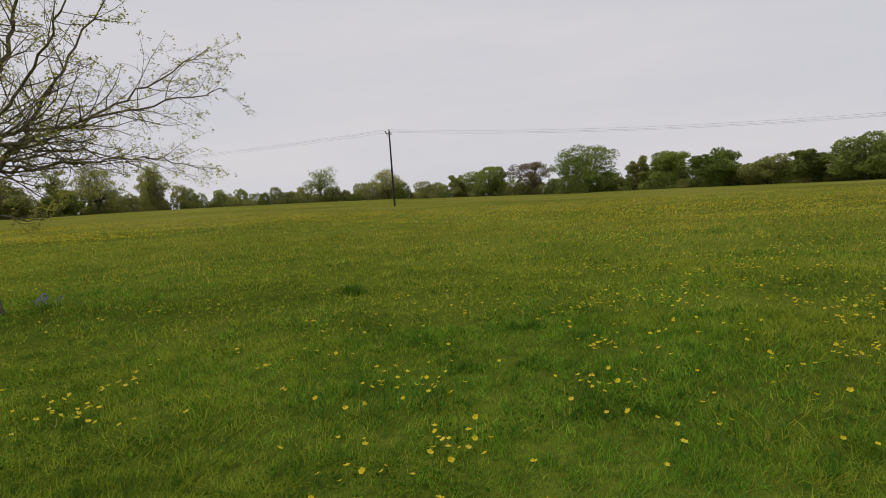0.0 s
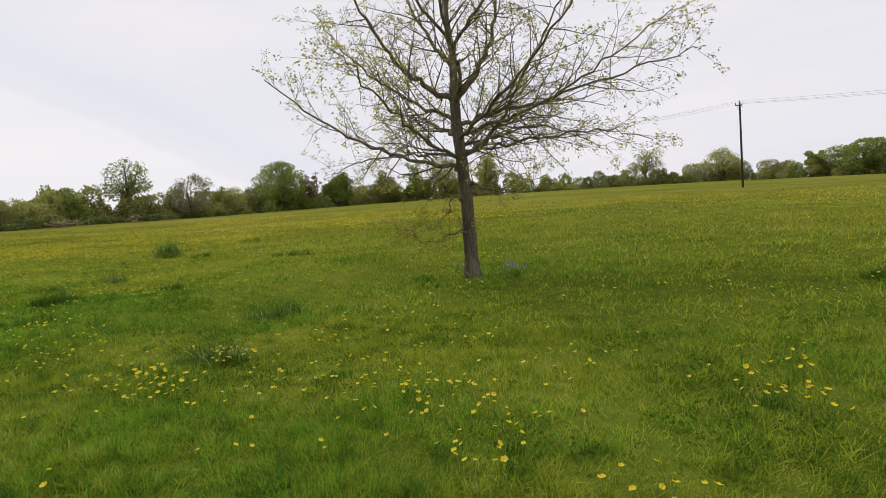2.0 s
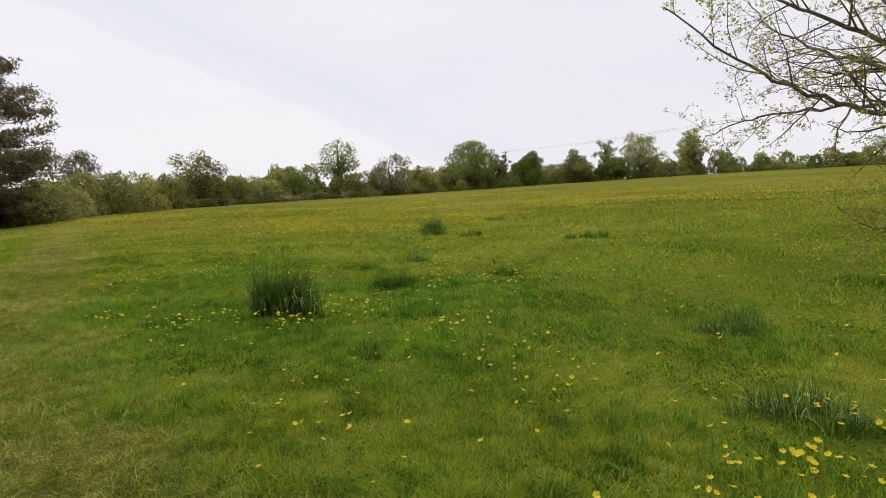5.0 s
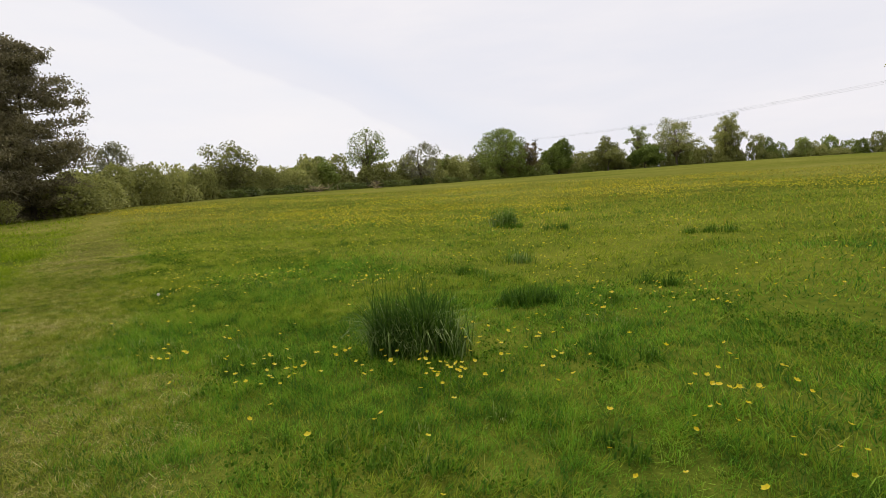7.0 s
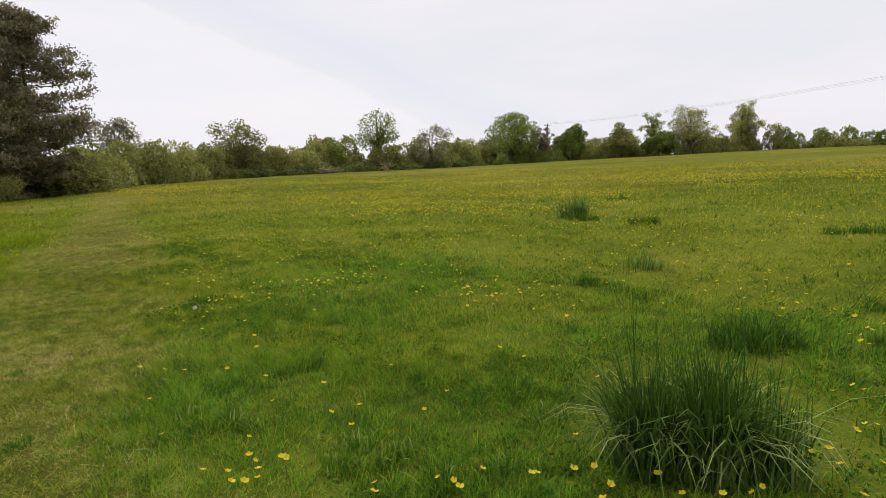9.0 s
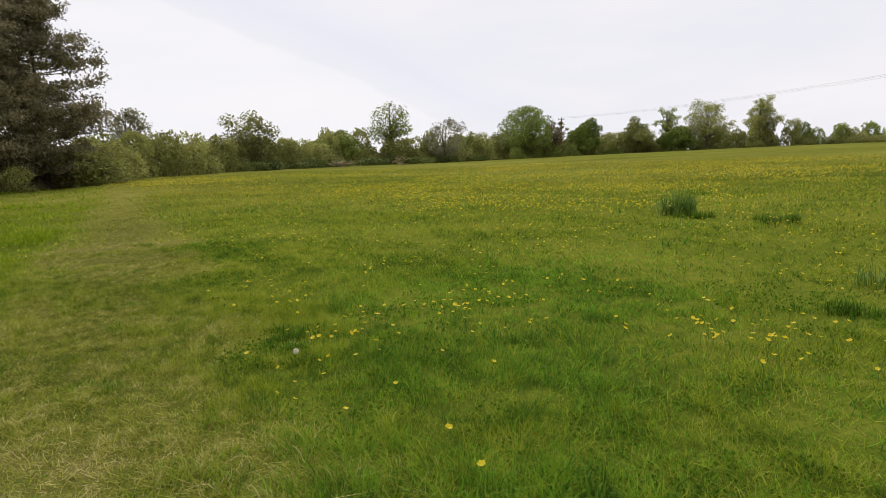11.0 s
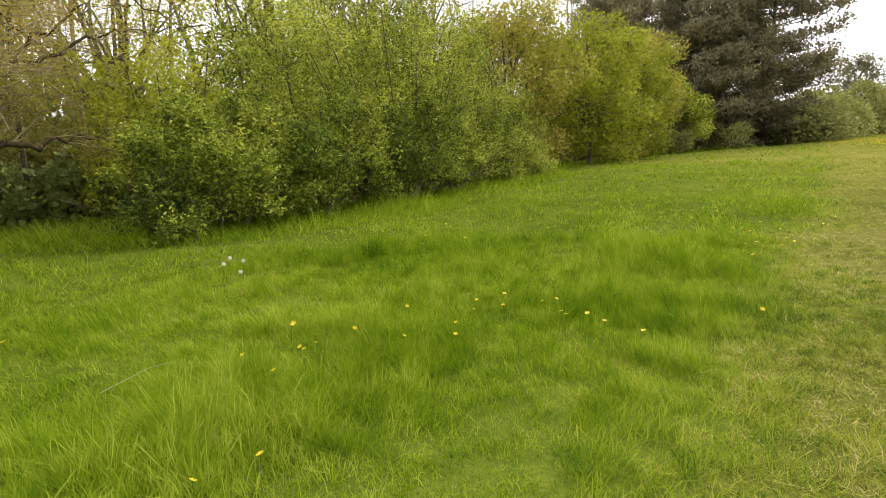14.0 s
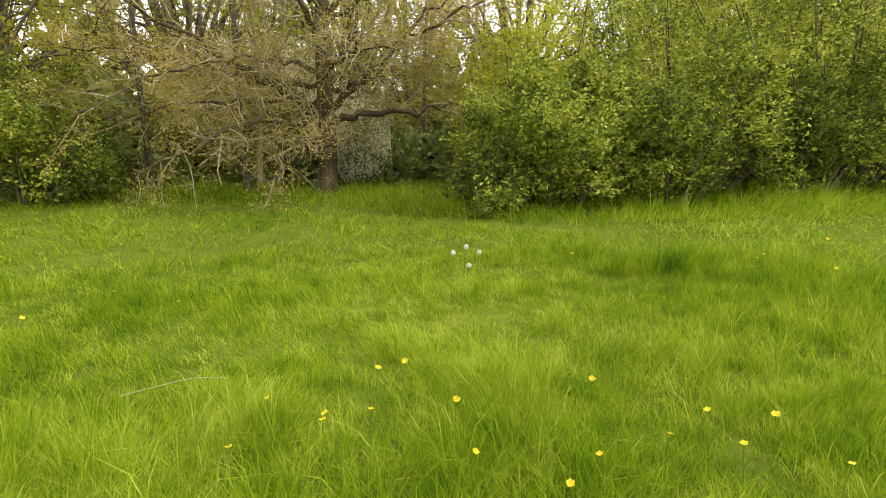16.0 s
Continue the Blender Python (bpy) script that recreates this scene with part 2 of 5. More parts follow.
MAT_SHRUB = foliage("shrub_leaf", ((0.0, (0.05, 0.08, 0.012)), (0.35, (0.165, 0.22, 0.022)), (0.7, (0.37, 0.42, 0.04)), (1.0, (0.6, 0.62, 0.11))), 0.36, 0.45, 0.55, 0.1, 0.7, 2.6, 1.6)
MAT_SPRING = foliage("spring_leaf", ((0.0, (0.2, 0.22, 0.014)), (0.5, (0.42, 0.45, 0.03)), (1.0, (0.6, 0.6, 0.07))), 0.48, 0.3)
# hedge and oak leaf colours are raised and greyed to carry the far haze
MAT_HEDGE = foliage("hedge_leaf", ((0.0, (0.17, 0.175, 0.06)), (0.5, (0.33, 0.34, 0.1)), (1.0, (0.48, 0.48, 0.16))), 0.35, 0.12, 0.6, 0.1, 0.5, 0.6)
MAT_OAKLEAF = foliage("oak_leaf", ((0.0, (0.14, 0.17, 0.045)), (0.5, (0.28, 0.34, 0.08)), (1.0, (0.42, 0.47, 0.12))), 0.34, 0.15, 0.6, 0.1, 0.5, 0.7)
MAT_GREYLEAF = foliage("willow_catkin_leaf", ((0.0, (0.16, 0.155, 0.09)), (0.5, (0.27, 0.265, 0.15)), (1.0, (0.36, 0.36, 0.23))), 0.35, 0.2)
MAT_REDLEAF = foliage("copper_bud_leaf", ((0.0, (0.13, 0.1, 0.045)), (0.5, (0.22, 0.175, 0.075)), (1.0, (0.31, 0.25, 0.11))), 0.3, 0.2)
MAT_PINE = foliage("pine_needles", ((0.0, (0.115, 0.1, 0.06)), (0.5, (0.235, 0.21, 0.115)), (1.0, (0.38, 0.33, 0.19))), 0.22, 0.25, 0.6, 0.05, 0.5, 0.8)
MAT_WEED = foliage("clover_leaf", ((0.0, (0.05, 0.11, 0.01)), (0.6, (0.1, 0.19, 0.015)), (1.0, (0.17, 0.27, 0.03))), 0.25, 0.8, 0.6, 0.0, 0.6, 4.0)
MAT_BLOSSOM = foliage("may_blossom", ((0.0, (0.66, 0.62, 0.42)), (1.0, (0.86, 0.82, 0.62))), 0.3)
MAT_BRAMBLE = foliage("bramble_leaf", ((0.0, (0.06, 0.08, 0.02)), (0.6, (0.16, 0.2, 0.04)), (1.0, (0.3, 0.33, 0.11))), 0.3, 0.3)
MAT_POLE = rough_solid("creosoted_pole", ((0.0, (0.025, 0.02, 0.016)), (1.0, (0.08, 0.065, 0.05))), 3.0, 0.85, 0.3, 0.15)
MAT_STEEL = rough_solid("galvanised_steel", ((0.0, (0.13, 0.13, 0.13)), (1.0, (0.25, 0.25, 0.25))), 8.0, 0.5, 0.1, 1.0, 4, 0.8)
MAT_GLAZE = rough_solid("brown_glazed_porcelain", ((0.0, (0.05, 0.02, 0.012)), (1.0, (0.09, 0.04, 0.02))), 8.0, 0.25, 0.0)
MAT_WIRE = rough_solid("weathered_copper_wire", ((0.0, (0.12, 0.12, 0.12)), (1.0, (0.2, 0.2, 0.19))), 1.0, 0.6, 0.0, 1.0, 2, 0.3)

# ---- geometry helpers ----
RNG = np.random.default_rng(7)
LATTICE = np.random.default_rng(3).random((128, 128))


def soft_noise(x, y, size, shift=0.0):
    """Smooth value noise 0..1 with cells of that size in metres."""
    u, v = np.asarray(x, float) / size + shift, np.asarray(y, float) / size + shift * 1.7
    i, j = np.floor(u).astype(int), np.floor(v).astype(int)
    a, b = u - i, v - j
    a, b = a * a * (3 - 2 * a), b * b * (3 - 2 * b)
    g = lambda p, q: LATTICE[p % 128, q % 128]
    return (g(i, j) * (1 - a) + g(i + 1, j) * a) * (1 - b) + (g(i, j + 1) * (1 - a) + g(i + 1, j + 1) * a) * b


# the field swells gently towards its hedges: bearing from the middle of the walk, distance of the hedge, height there
BEARING = [-180, -120, -70, -38, -27, -15, -1, 12, 25, 40, 52, 61, 71, 81, 86, 92, 98, 106, 120, 180]
REACH = [40, 60, 120, 135, 155, 175, 195, 215, 210, 190, 160, 145, 118, 92, 72, 58, 46, 30, 20, 40]
SWELL = [0.0, -0.5, -0.8, -0.35, 0.3, 0.95, 2.7, 4.3, 4.9, 4.5, 3.8, 3.8, 3.2, 2.3, 1.3, 0.9, 0.55, 0.15, 0.0, 0.0]


def rise(x, y):
    """Height of the ground."""
    x, y = np.asarray(x, float), np.asarray(y, float)
    dx, dy = x + 8.0, y
    az, r = np.degrees(np.arctan2(-dx, dy)), np.hypot(dx, dy)
    far, top = np.interp(az, BEARING, REACH), np.interp(az, BEARING, SWELL)
    u = np.clip((r - 8) / (far - 8), 0, 1)
    lumps = (soft_noise(x, y, 1.6) - 0.5) * 0.07 + (soft_noise(x, y, 5.0, 3.3) - 0.5) * 0.12
    step = np.clip((-x - 9) / 4, 0, 1)
    return 0.2 * step * step * (3 - 2 * step) + top * u ** 1.15 + lumps * np.clip(1.6 - r / 60, 0.2, 1)


PATH_X = [-100, -61, -40, -30, -25, -20, -15, -10, 10]
PATH_Y = [11.5, 7.2, 3.7, 2.0, 0.9, -0.2, -0.8, -1.2, -2.3]


def worn(x, y):
    """How far the grass is trodden: 1 on the path, 0 in the meadow."""
    off = np.abs(np.asarray(y) - np.interp(x, PATH_X, PATH_Y)) + (soft_noise(x, y, 0.9, 5.5) - 0.5) * 1.0 + (soft_noise(x, y, 3.0, 8.1) - 0.5) * 0.5
    return np.clip((1.7 - off) / 1.2, 0, 1)


class Geo:
    """Collects vertices, triangles and quads for one mesh."""

    def __init__(self):
        self.v, self.t, self.q, self.n = [], [], [], 0

    def add(self, v, tris=None, quads=None):
        v = np.asarray(v, float).reshape(-1, 3)
        if tris is not None and len(tris):
            self.t.append(np.asarray(tris, int).reshape(-1, 3) + self.n)
        if quads is not None and len(quads):
            self.q.append(np.asarray(quads, int).reshape(-1, 4) + self.n)
        self.v.append(v)
        self.n += len(v)

    def mesh(self, name, mat, smooth=False):
        me = bpy.data.meshes.new(name)
        v = np.concatenate(self.v) if self.v else np.zeros((0, 3))
        t = np.concatenate(self.t) if self.t else np.zeros((0, 3), int)
        q = np.concatenate(self.q) if self.q else np.zeros((0, 4), int)
        me.vertices.add(len(v))
        me.vertices.foreach_set("co", v.astype(np.float32).ravel())
        me.loops.add(t.size + q.size)
        me.loops.foreach_set("vertex_index", np.concatenate([t.ravel(), q.ravel()]).astype(np.int32))
        me.polygons.add(len(t) + len(q))
        me.polygons.foreach_set("loop_start", np.concatenate([np.arange(len(t)) * 3, t.size + np.arange(len(q)) * 4]).astype(np.int32))
        if smooth:
            me.polygons.foreach_set("use_smooth", np.ones(len(t) + len(q), bool))
        me.update(calc_edges=True)
        me.materials.append(mat)
        return me

    def tube(self, pts, radii, sides=6):
        pts = np.asarray(pts, float)
        d = np.gradient(pts, axis=0)
        d /= np.linalg.norm(d, axis=1, keepdims=True) + 1e-9
        ref = np.array([1.0, 0, 0]) if abs(d[0, 0]) < 0.8 else np.array([0, 1.0, 0])
        s = np.cross(d, ref)
        s /= np.linalg.norm(s, axis=1, keepdims=True) + 1e-9
        u = np.cross(d, s)
        a = np.arange(sides) * 2 * np.pi / sides
        ring = pts[:, None] + np.asarray(radii)[:, None, None] * (np.cos(a)[None, :, None] * s[:, None] + np.sin(a)[None, :, None] * u[:, None])
        n = len(pts)
        i, j = np.meshgrid(np.arange(n - 1), np.arange(sides), indexing="ij")
        k = (j + 1) % sides
        quads = np.stack([i * sides + j, i * sides + k, (i + 1) * sides + k, (i + 1) * sides + j], -1).reshape(-1, 4)
        self.add(ring.reshape(-1, 3), None, quads)

    def leaves(self, at, size, rng, droop=0.0, slim=0.55):
        """One folded leaf of four corners at each place."""
        at = np.asarray(at, float).reshape(-1, 3)
        n = len(at)
        if not n:
            return
        a = rng.normal(size=(n, 3))
        a[:, 2] = a[:, 2] * 0.6 - droop
        a /= np.linalg.norm(a, axis=1, keepdims=True)
        b = np.cross(a, rng.normal(size=(n, 3)))
        b /= np.linalg.norm(b, axis=1, keepdims=True) + 1e-9
        c = np.cross(a, b)
        s = (size * rng.uniform(0.6, 1.3, n))[:, None]
        v = np.stack([at - a * s * 0.5, at + b * s * slim * 0.5 + c * s * 0.1, at + a * s * 0.5, at - b * s * slim * 0.5 + c * s * 0.1], 1)
        self.add(v.reshape(-1, 3), None, np.arange(4 * n).reshape(-1, 4))


def part(name, geo, mat, parent=None, label="", smooth=False):
    ob = new(name, geo.mesh(name, mat, smooth))
    ob.parent = parent
    if label:
        ob["label"] = label
    return ob


def thing(name, x, y, label, category, group="", z=None, sink=0.0):
    """An Empty at the thing's base, for its parts."""
    ob = new(name)
    ob.empty_display_size = 0.2
    ob.location = (x, y, float(rise(x, y)) - sink if z is None else z)
    return tagged(ob, label, category, group)


def unit(v):
    v = np.asarray(v, float)
    return v / (np.linalg.norm(v) + 1e-9)


def grow(geo, rng, p, d, length, r, level, cfg, ends, spots=None):
    """A tapering branch with its own branches; leaves are later put at the ends."""
    segs = cfg["segs"][level]
    pts, dirs = [np.array(p, float)], []
    d = unit(d)
    for i in range(segs):
        d = unit(d + rng.normal(0, cfg["wob"][level], 3) + np.array([0, 0, cfg["up"][level]]))
        dirs.append(d)
        pts.append(pts[-1] + d * length / segs)
    tip = cfg["tip"][level]
    rad = r * (1 - (1 - tip) * np.linspace(0, 1, segs + 1) ** 0.8)
    geo.tube(pts, rad, cfg["sides"][level])
    if level + 1 < len(cfg["segs"]):
        k = cfg["kids"][level]
        for j in range(k):
            u = cfg["bare"][level] + (1 - cfg["bare"][level]) * (j + rng.random()) / k
            s = min(int(u * segs), segs - 1)
            q = pts[s] + (pts[s + 1] - pts[s]) * (u * segs - s)
            axis = unit(np.cross(dirs[s], rng.normal(size=3)))
            ang = radians(rng.uniform(*cfg["spread"][level]))
            nd = dirs[s] * math.cos(ang) + axis * math.sin(ang)
            nd[2] = nd[2] * cfg["flat"]
            rr = min(r * (1 - (1 - tip) * u) * 0.7, r * cfg["thin"][level])
            grow(geo, rng, q, nd, length * cfg["ratio"][level] * rng.uniform(0.6, 1.15) * (1.15 - 0.6 * u), rr, level + 1, cfg, ends)
    if level + 1 == len(cfg["segs"]):
        ends.append(np.array(pts[1:]))
    return pts


def bend(points, n=14):
    """A smooth line through a few points."""
    pts = [Vector(p) for p in points]
    out = []
    for i in range(len(pts) - 1):
        a, b, c, d = pts[max(i - 1, 0)], pts[i], pts[i + 1], pts[min(i + 2, len(pts) - 1)]
        for k in range(n):
            u = k / n
            out.append(0.5 * ((2 * b) + (c - a) * u + (2 * a - 5 * b + 4 * c - d) * u * u + (3 * b - a - 3 * c + d) * u ** 3))
    out.append(pts[-1])
    return np.array([tuple(p) for p in out])


# ---- ground ----
def build_ground():
    def axis(fine0, fine1, step):
        mid = np.arange(fine0, fine1 + step, step)
        out = np.cumsum(step * 1.13 ** np.arange(1, 70))
        out = out[out < 3500]
        return np.concatenate([fine0 - out[::-1], mid, fine1 + out])
    xs, ys = axis(-46, 8, 0.33), axis(-13, 18, 0.33)
    gx, gy = np.meshgrid(xs, ys, indexing="ij")
    z = rise(gx, gy)
    nx, ny = len(xs), len(ys)
    i, j = np.meshgrid(np.arange(nx - 1), np.arange(ny - 1), indexing="ij")
    q = np.stack([i * ny + j, (i + 1) * ny + j, (i + 1) * ny + j + 1, i * ny + j + 1], -1).reshape(-1, 4)
    g = Geo()
    g.add(np.stack([gx, gy, z], -1).reshape(-1, 3), None, q)
    me = g.mesh("ground", MAT_TURF, True)
    near = np.clip((np.hypot(np.clip(gx, -24, 0) - gx, gy) - 6) / 14, 0, 1)
    me.attributes.new("trodden", "FLOAT", "POINT").data.foreach_set("value", (worn(gx, gy) * (1 - near)).astype(np.float32).ravel())
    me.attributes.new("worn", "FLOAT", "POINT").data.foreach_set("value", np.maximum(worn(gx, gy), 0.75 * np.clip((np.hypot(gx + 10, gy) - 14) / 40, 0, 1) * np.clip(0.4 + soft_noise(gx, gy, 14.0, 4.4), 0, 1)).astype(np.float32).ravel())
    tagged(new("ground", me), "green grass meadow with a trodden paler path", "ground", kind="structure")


build_ground()

# ---- grass ----
WALK_X0, WALK_X1 = -22.5, 1.0


def walk_gap(x, y):
    """Distance from the line walked."""
    wx = np.clip(x, WALK_X0, WALK_X1)
    wy = np.interp(wx, [-22.5, -17, -10, -6.4, 0], [-1.0, -0.3, -0.6, -0.95, -0.7])
    return np.hypot(x - wx, y - wy)


def wooded(x, y):
    """True inside the wood's edge."""
    return y < np.interp(x, [-98, -78, -60, -48, -43, -31, -27, -25, -22, -8, 5], [13, 1.0, -6.5, -8.8, -7.0, -7.8, -9.5, -12.5, -15, -16, -16])


def blades(geo, x, y, z, h, w, rng, lean=0.35, flop=0.25, thin=False, sway=0.0):
    n = len(x)
    yaw = rng.uniform(0, 2 * np.pi, n)
    side = np.stack([np.cos(yaw), np.sin(yaw), 0 * yaw], -1) * (w / 2)[:, None]
    ln = rng.normal(0, lean, (n, 2)) + np.array([0.1, -0.05])
    if sway:
        # neighbours lean the same way
        ln += sway * (np.stack([soft_noise(x, y, 0.55, 31.0) + soft_noise(x, y, 2.5, 13.0), soft_noise(x, y, 0.55, 47.0) + soft_noise(x, y, 2.5, 57.0)], -1) - 1.0)
    base = np.stack([x, y, z], -1)
    up = np.stack([0 * h, 0 * h, h], -1)
    off = np.concatenate([ln * h[:, None], np.zeros((n, 1))], -1)
    tip = base + up * (1 - flop * np.clip(np.linalg.norm(ln, axis=1), 0, 1.5))[:, None] + off
    if thin:
        v = np.stack([base - side, base + side, tip], 1).reshape(-1, 3)
        geo.add(v, np.arange(3 * n).reshape(-1, 3))
        return
    mid = base + up * 0.6 + off * 0.35
    v = np.stack([base - side, base + side, mid - side * 0.75, mid + side * 0.75, tip], 1).reshape(-1, 3)
    k = (np.arange(n) * 5)[:, None]
    geo.add(v, np.concatenate([k + [0, 1, 3], k + [0, 3, 2], k + [2, 3, 4]]))


def sow(rng, x0, x1, y0, y1, per_m2, near, far):
    n = int((x1 - x0) * (y1 - y0) * per_m2)
    x, y = rng.uniform(x0, x1, n), rng.uniform(y0, y1, n)
    g = walk_gap(x, y)
    keep = (g >= near) & (g < far) & ~wooded(x, y + 3.0)
    keep &= (y > -1.7) | (x < -11)
    return x[keep], y[keep]


def freshness(x, y):
    """Where the sward is a cooler, fuller green: round the tussocks, under the lone tree and where the walk begins."""
    f = 0.9 * (soft_noise(x, y, 3.4, 61.0) - 0.45) + 0.7 * (soft_noise(x, y, 0.9, 67.0) - 0.5)
    for cx, cy, rx, ry, k in ((-13.6, 4.3, 3.0, 3.4, 0.7), (-8.0, 9.5, 4.5, 4.0, 0.6), (1.5, 4.0, 2.5, 3.0, 0.7), (-19.5, 4.0, 2.2, 2.6, 0.45), (-5.0, 2.5, 2.5, 1.5, 0.3)):
        f = f + k * np.exp(-((x - cx) / rx) ** 2 - ((y - cy) / ry) ** 2)
    return np.clip(f, 0, 0.75)


def build_grass():
    rng = np.random.default_rng(21)
    meadow, path, lush, hay, green = Geo(), Geo(), Geo(), Geo(), Geo()
    zones = ((0.0, 3.4, 6000, 0.0062, True), (0.0, 3.4, 600, 0.0065, False), (3.4, 6.5, 2100, 0.0095, True), (3.4, 6.5, 150, 0.008, False), (6.5, 13, 360, 0.02, True), (13, 30, 85, 0.04, True), (30, 75, 10, 0.1, True), (0.0, 6.5, 900, 0.0068, None), (0.0, 4.5, 2900, 0.0075, "path"))
    for near, far, rate, wide, thin in zones:
        x, y = sow(rng, -24 - far, 2 + far, -15, far + 0.5, rate, near, far)
        # tufts: blades gather where the fine noise is high
        tuft = soft_noise(x, y, 0.13, 1.1) * 0.4 + soft_noise(x, y, 0.3, 2.6) * 0.3 + soft_noise(x, y, 0.75, 4.2) * 0.3
        keep = rng.random(len(x)) < 0.38 + 1.5 * np.clip(tuft - 0.28, 0, 1)
        if thin == "path":
            keep = worn(x, y) > 0.12
        x, y, tuft = x[keep], y[keep], tuft[keep]
        t = worn(x, y)
        long_ = np.clip((np.interp(x, PATH_X, PATH_Y) - 0.8 - y) / 0.9, 0, 1) * (x < -12)
        z = rise(x, y)
        stretch_h = soft_noise(x, y, 2.2, 9.0)
        h = (0.016 + 0.19 * tuft ** 2.1 + 0.025 * stretch_h) * rng.uniform(0.55, 1.3, len(x))
        clump = soft_noise(x, y, 0.6, 21.0) * 0.65 + soft_noise(x, y, 1.7, 17.0) * 0.35
        h = h * (1 - 0.45 * t) * (1 + long_ * (1.7 * np.clip(clump - 0.3, 0, 1)))
        # the long grass lies in low swathes along the wood
        swathe = soft_noise(x * 0.2, y + 0.18 * np.sin(x * 0.7), 0.5, 83.0)
        h = h * (1 + long_ * (1.5 * swathe - 0.7))
        edge = wooded(x, y - 1.5)
        h = np.where(edge, h * 2.0 + 0.1, h)
        w = wide * rng.uniform(0.6, 1.3, len(x)) * (1 - 0.25 * long_)
        pick = rng.random(len(x))
        if thin == "path":
            h, pick = rng.uniform(0.014, 0.045, len(x)), pick * 0.12
        if thin is None:
            h, t = h * 1.3, t * 0.0
        on_path, in_long = pick < t, (pick >= t) & (rng.random(len(x)) < long_)
        seedy = ~on_path & ~in_long & (rng.random(len(x)) < 0.6 * np.clip((walk_gap(x, y) - 9) / 25, 0, 1) * np.clip(0.3 + 1.2 * soft_noise(x, y, 14.0, 4.4), 0, 1))
        greener = soft_noise(x, y, 0.3, 71.0) * 0.6 + soft_noise(x, y, 0.11, 73.0) * 0.4
        on_path &= rng.random(len(x)) < 1.45 - 1.3 * greener
        cool = rng.random(len(x)) < freshness(x, y)
        rest = ~on_path & ~in_long & ~seedy & (thin is not None)
        seedy &= thin is not None
        h = np.where(seedy, h * 1.3 + 0.05, h)
        for geo, sel, lean, sway in ((meadow, rest & ~cool, 0.65, 0.5), (green, rest & cool, 0.6, 0.6), (path, on_path, 1.2, 0.0), (lush, in_long, 0.6, 0.55), (hay, seedy, 0.35, 0.5)):
            if sel.any():
                blades(geo, x[sel], y[sel], z[sel] - 0.004, h[sel], w[sel], rng, lean, 0.25, bool(thin), sway)
    tagged(new("meadow_grass", meadow.mesh("meadow_grass", MAT_GRASS)), "tufted green meadow grass of uneven height", "grass", kind="stuff")
    tagged(new("fresh_meadow_grass", green.mesh("fresh_meadow_grass", MAT_GREEN)), "fuller cool green grass in patches of the meadow", "grass", kind="stuff")
    tagged(new("flowering_grass", hay.mesh("flowering_grass", MAT_HAY)), "brownish flowering grass heads further out in the meadow", "grass", kind="stuff")
    tagged(new("path_grass", path.mesh("path_grass", MAT_MOWN)), "short trodden straw-tinged grass on the path", "grass", kind="stuff")
    tagged(new("long_grass", lush.mesh("long_grass", MAT_LUSH)), "long bright green grass along the wood", "grass", kind="stuff")


build_grass()


def build_weeds():
    """Flat patches of clover and other small broad leaves low in the turf."""
    rng = np.random.default_rng(55)
    x, y = rng.uniform(-28, 6, 260000), rng.uniform(-6, 9, 260000)
    patchy = soft_noise(x, y, 0.8, 11.3) * 0.6 + soft_noise(x, y, 0.3, 2.9) * 0.4
    keep = (patchy > 0.55) & ((y > np.interp(x, PATH_X, PATH_Y)) | (x > -12)) & (walk_gap(x, y) < 7) & ((y > -2.2) | (x < -14)) & ~wooded(x, y) & (worn(x, y) < 0.25)
    x, y = x[keep], y[keep]
    g = Geo()
    g.leaves(np.stack([x, y, rise(x, y) + rng.uniform(0.015, 0.06, len(x))], -1), 0.024, rng, -0.1, 0.85)
    tagged(new("clover_patches", g.mesh("clover_patches", MAT_WEED)), "low dark green clover leaves among the grass", "clover", kind="stuff")


build_weeds()


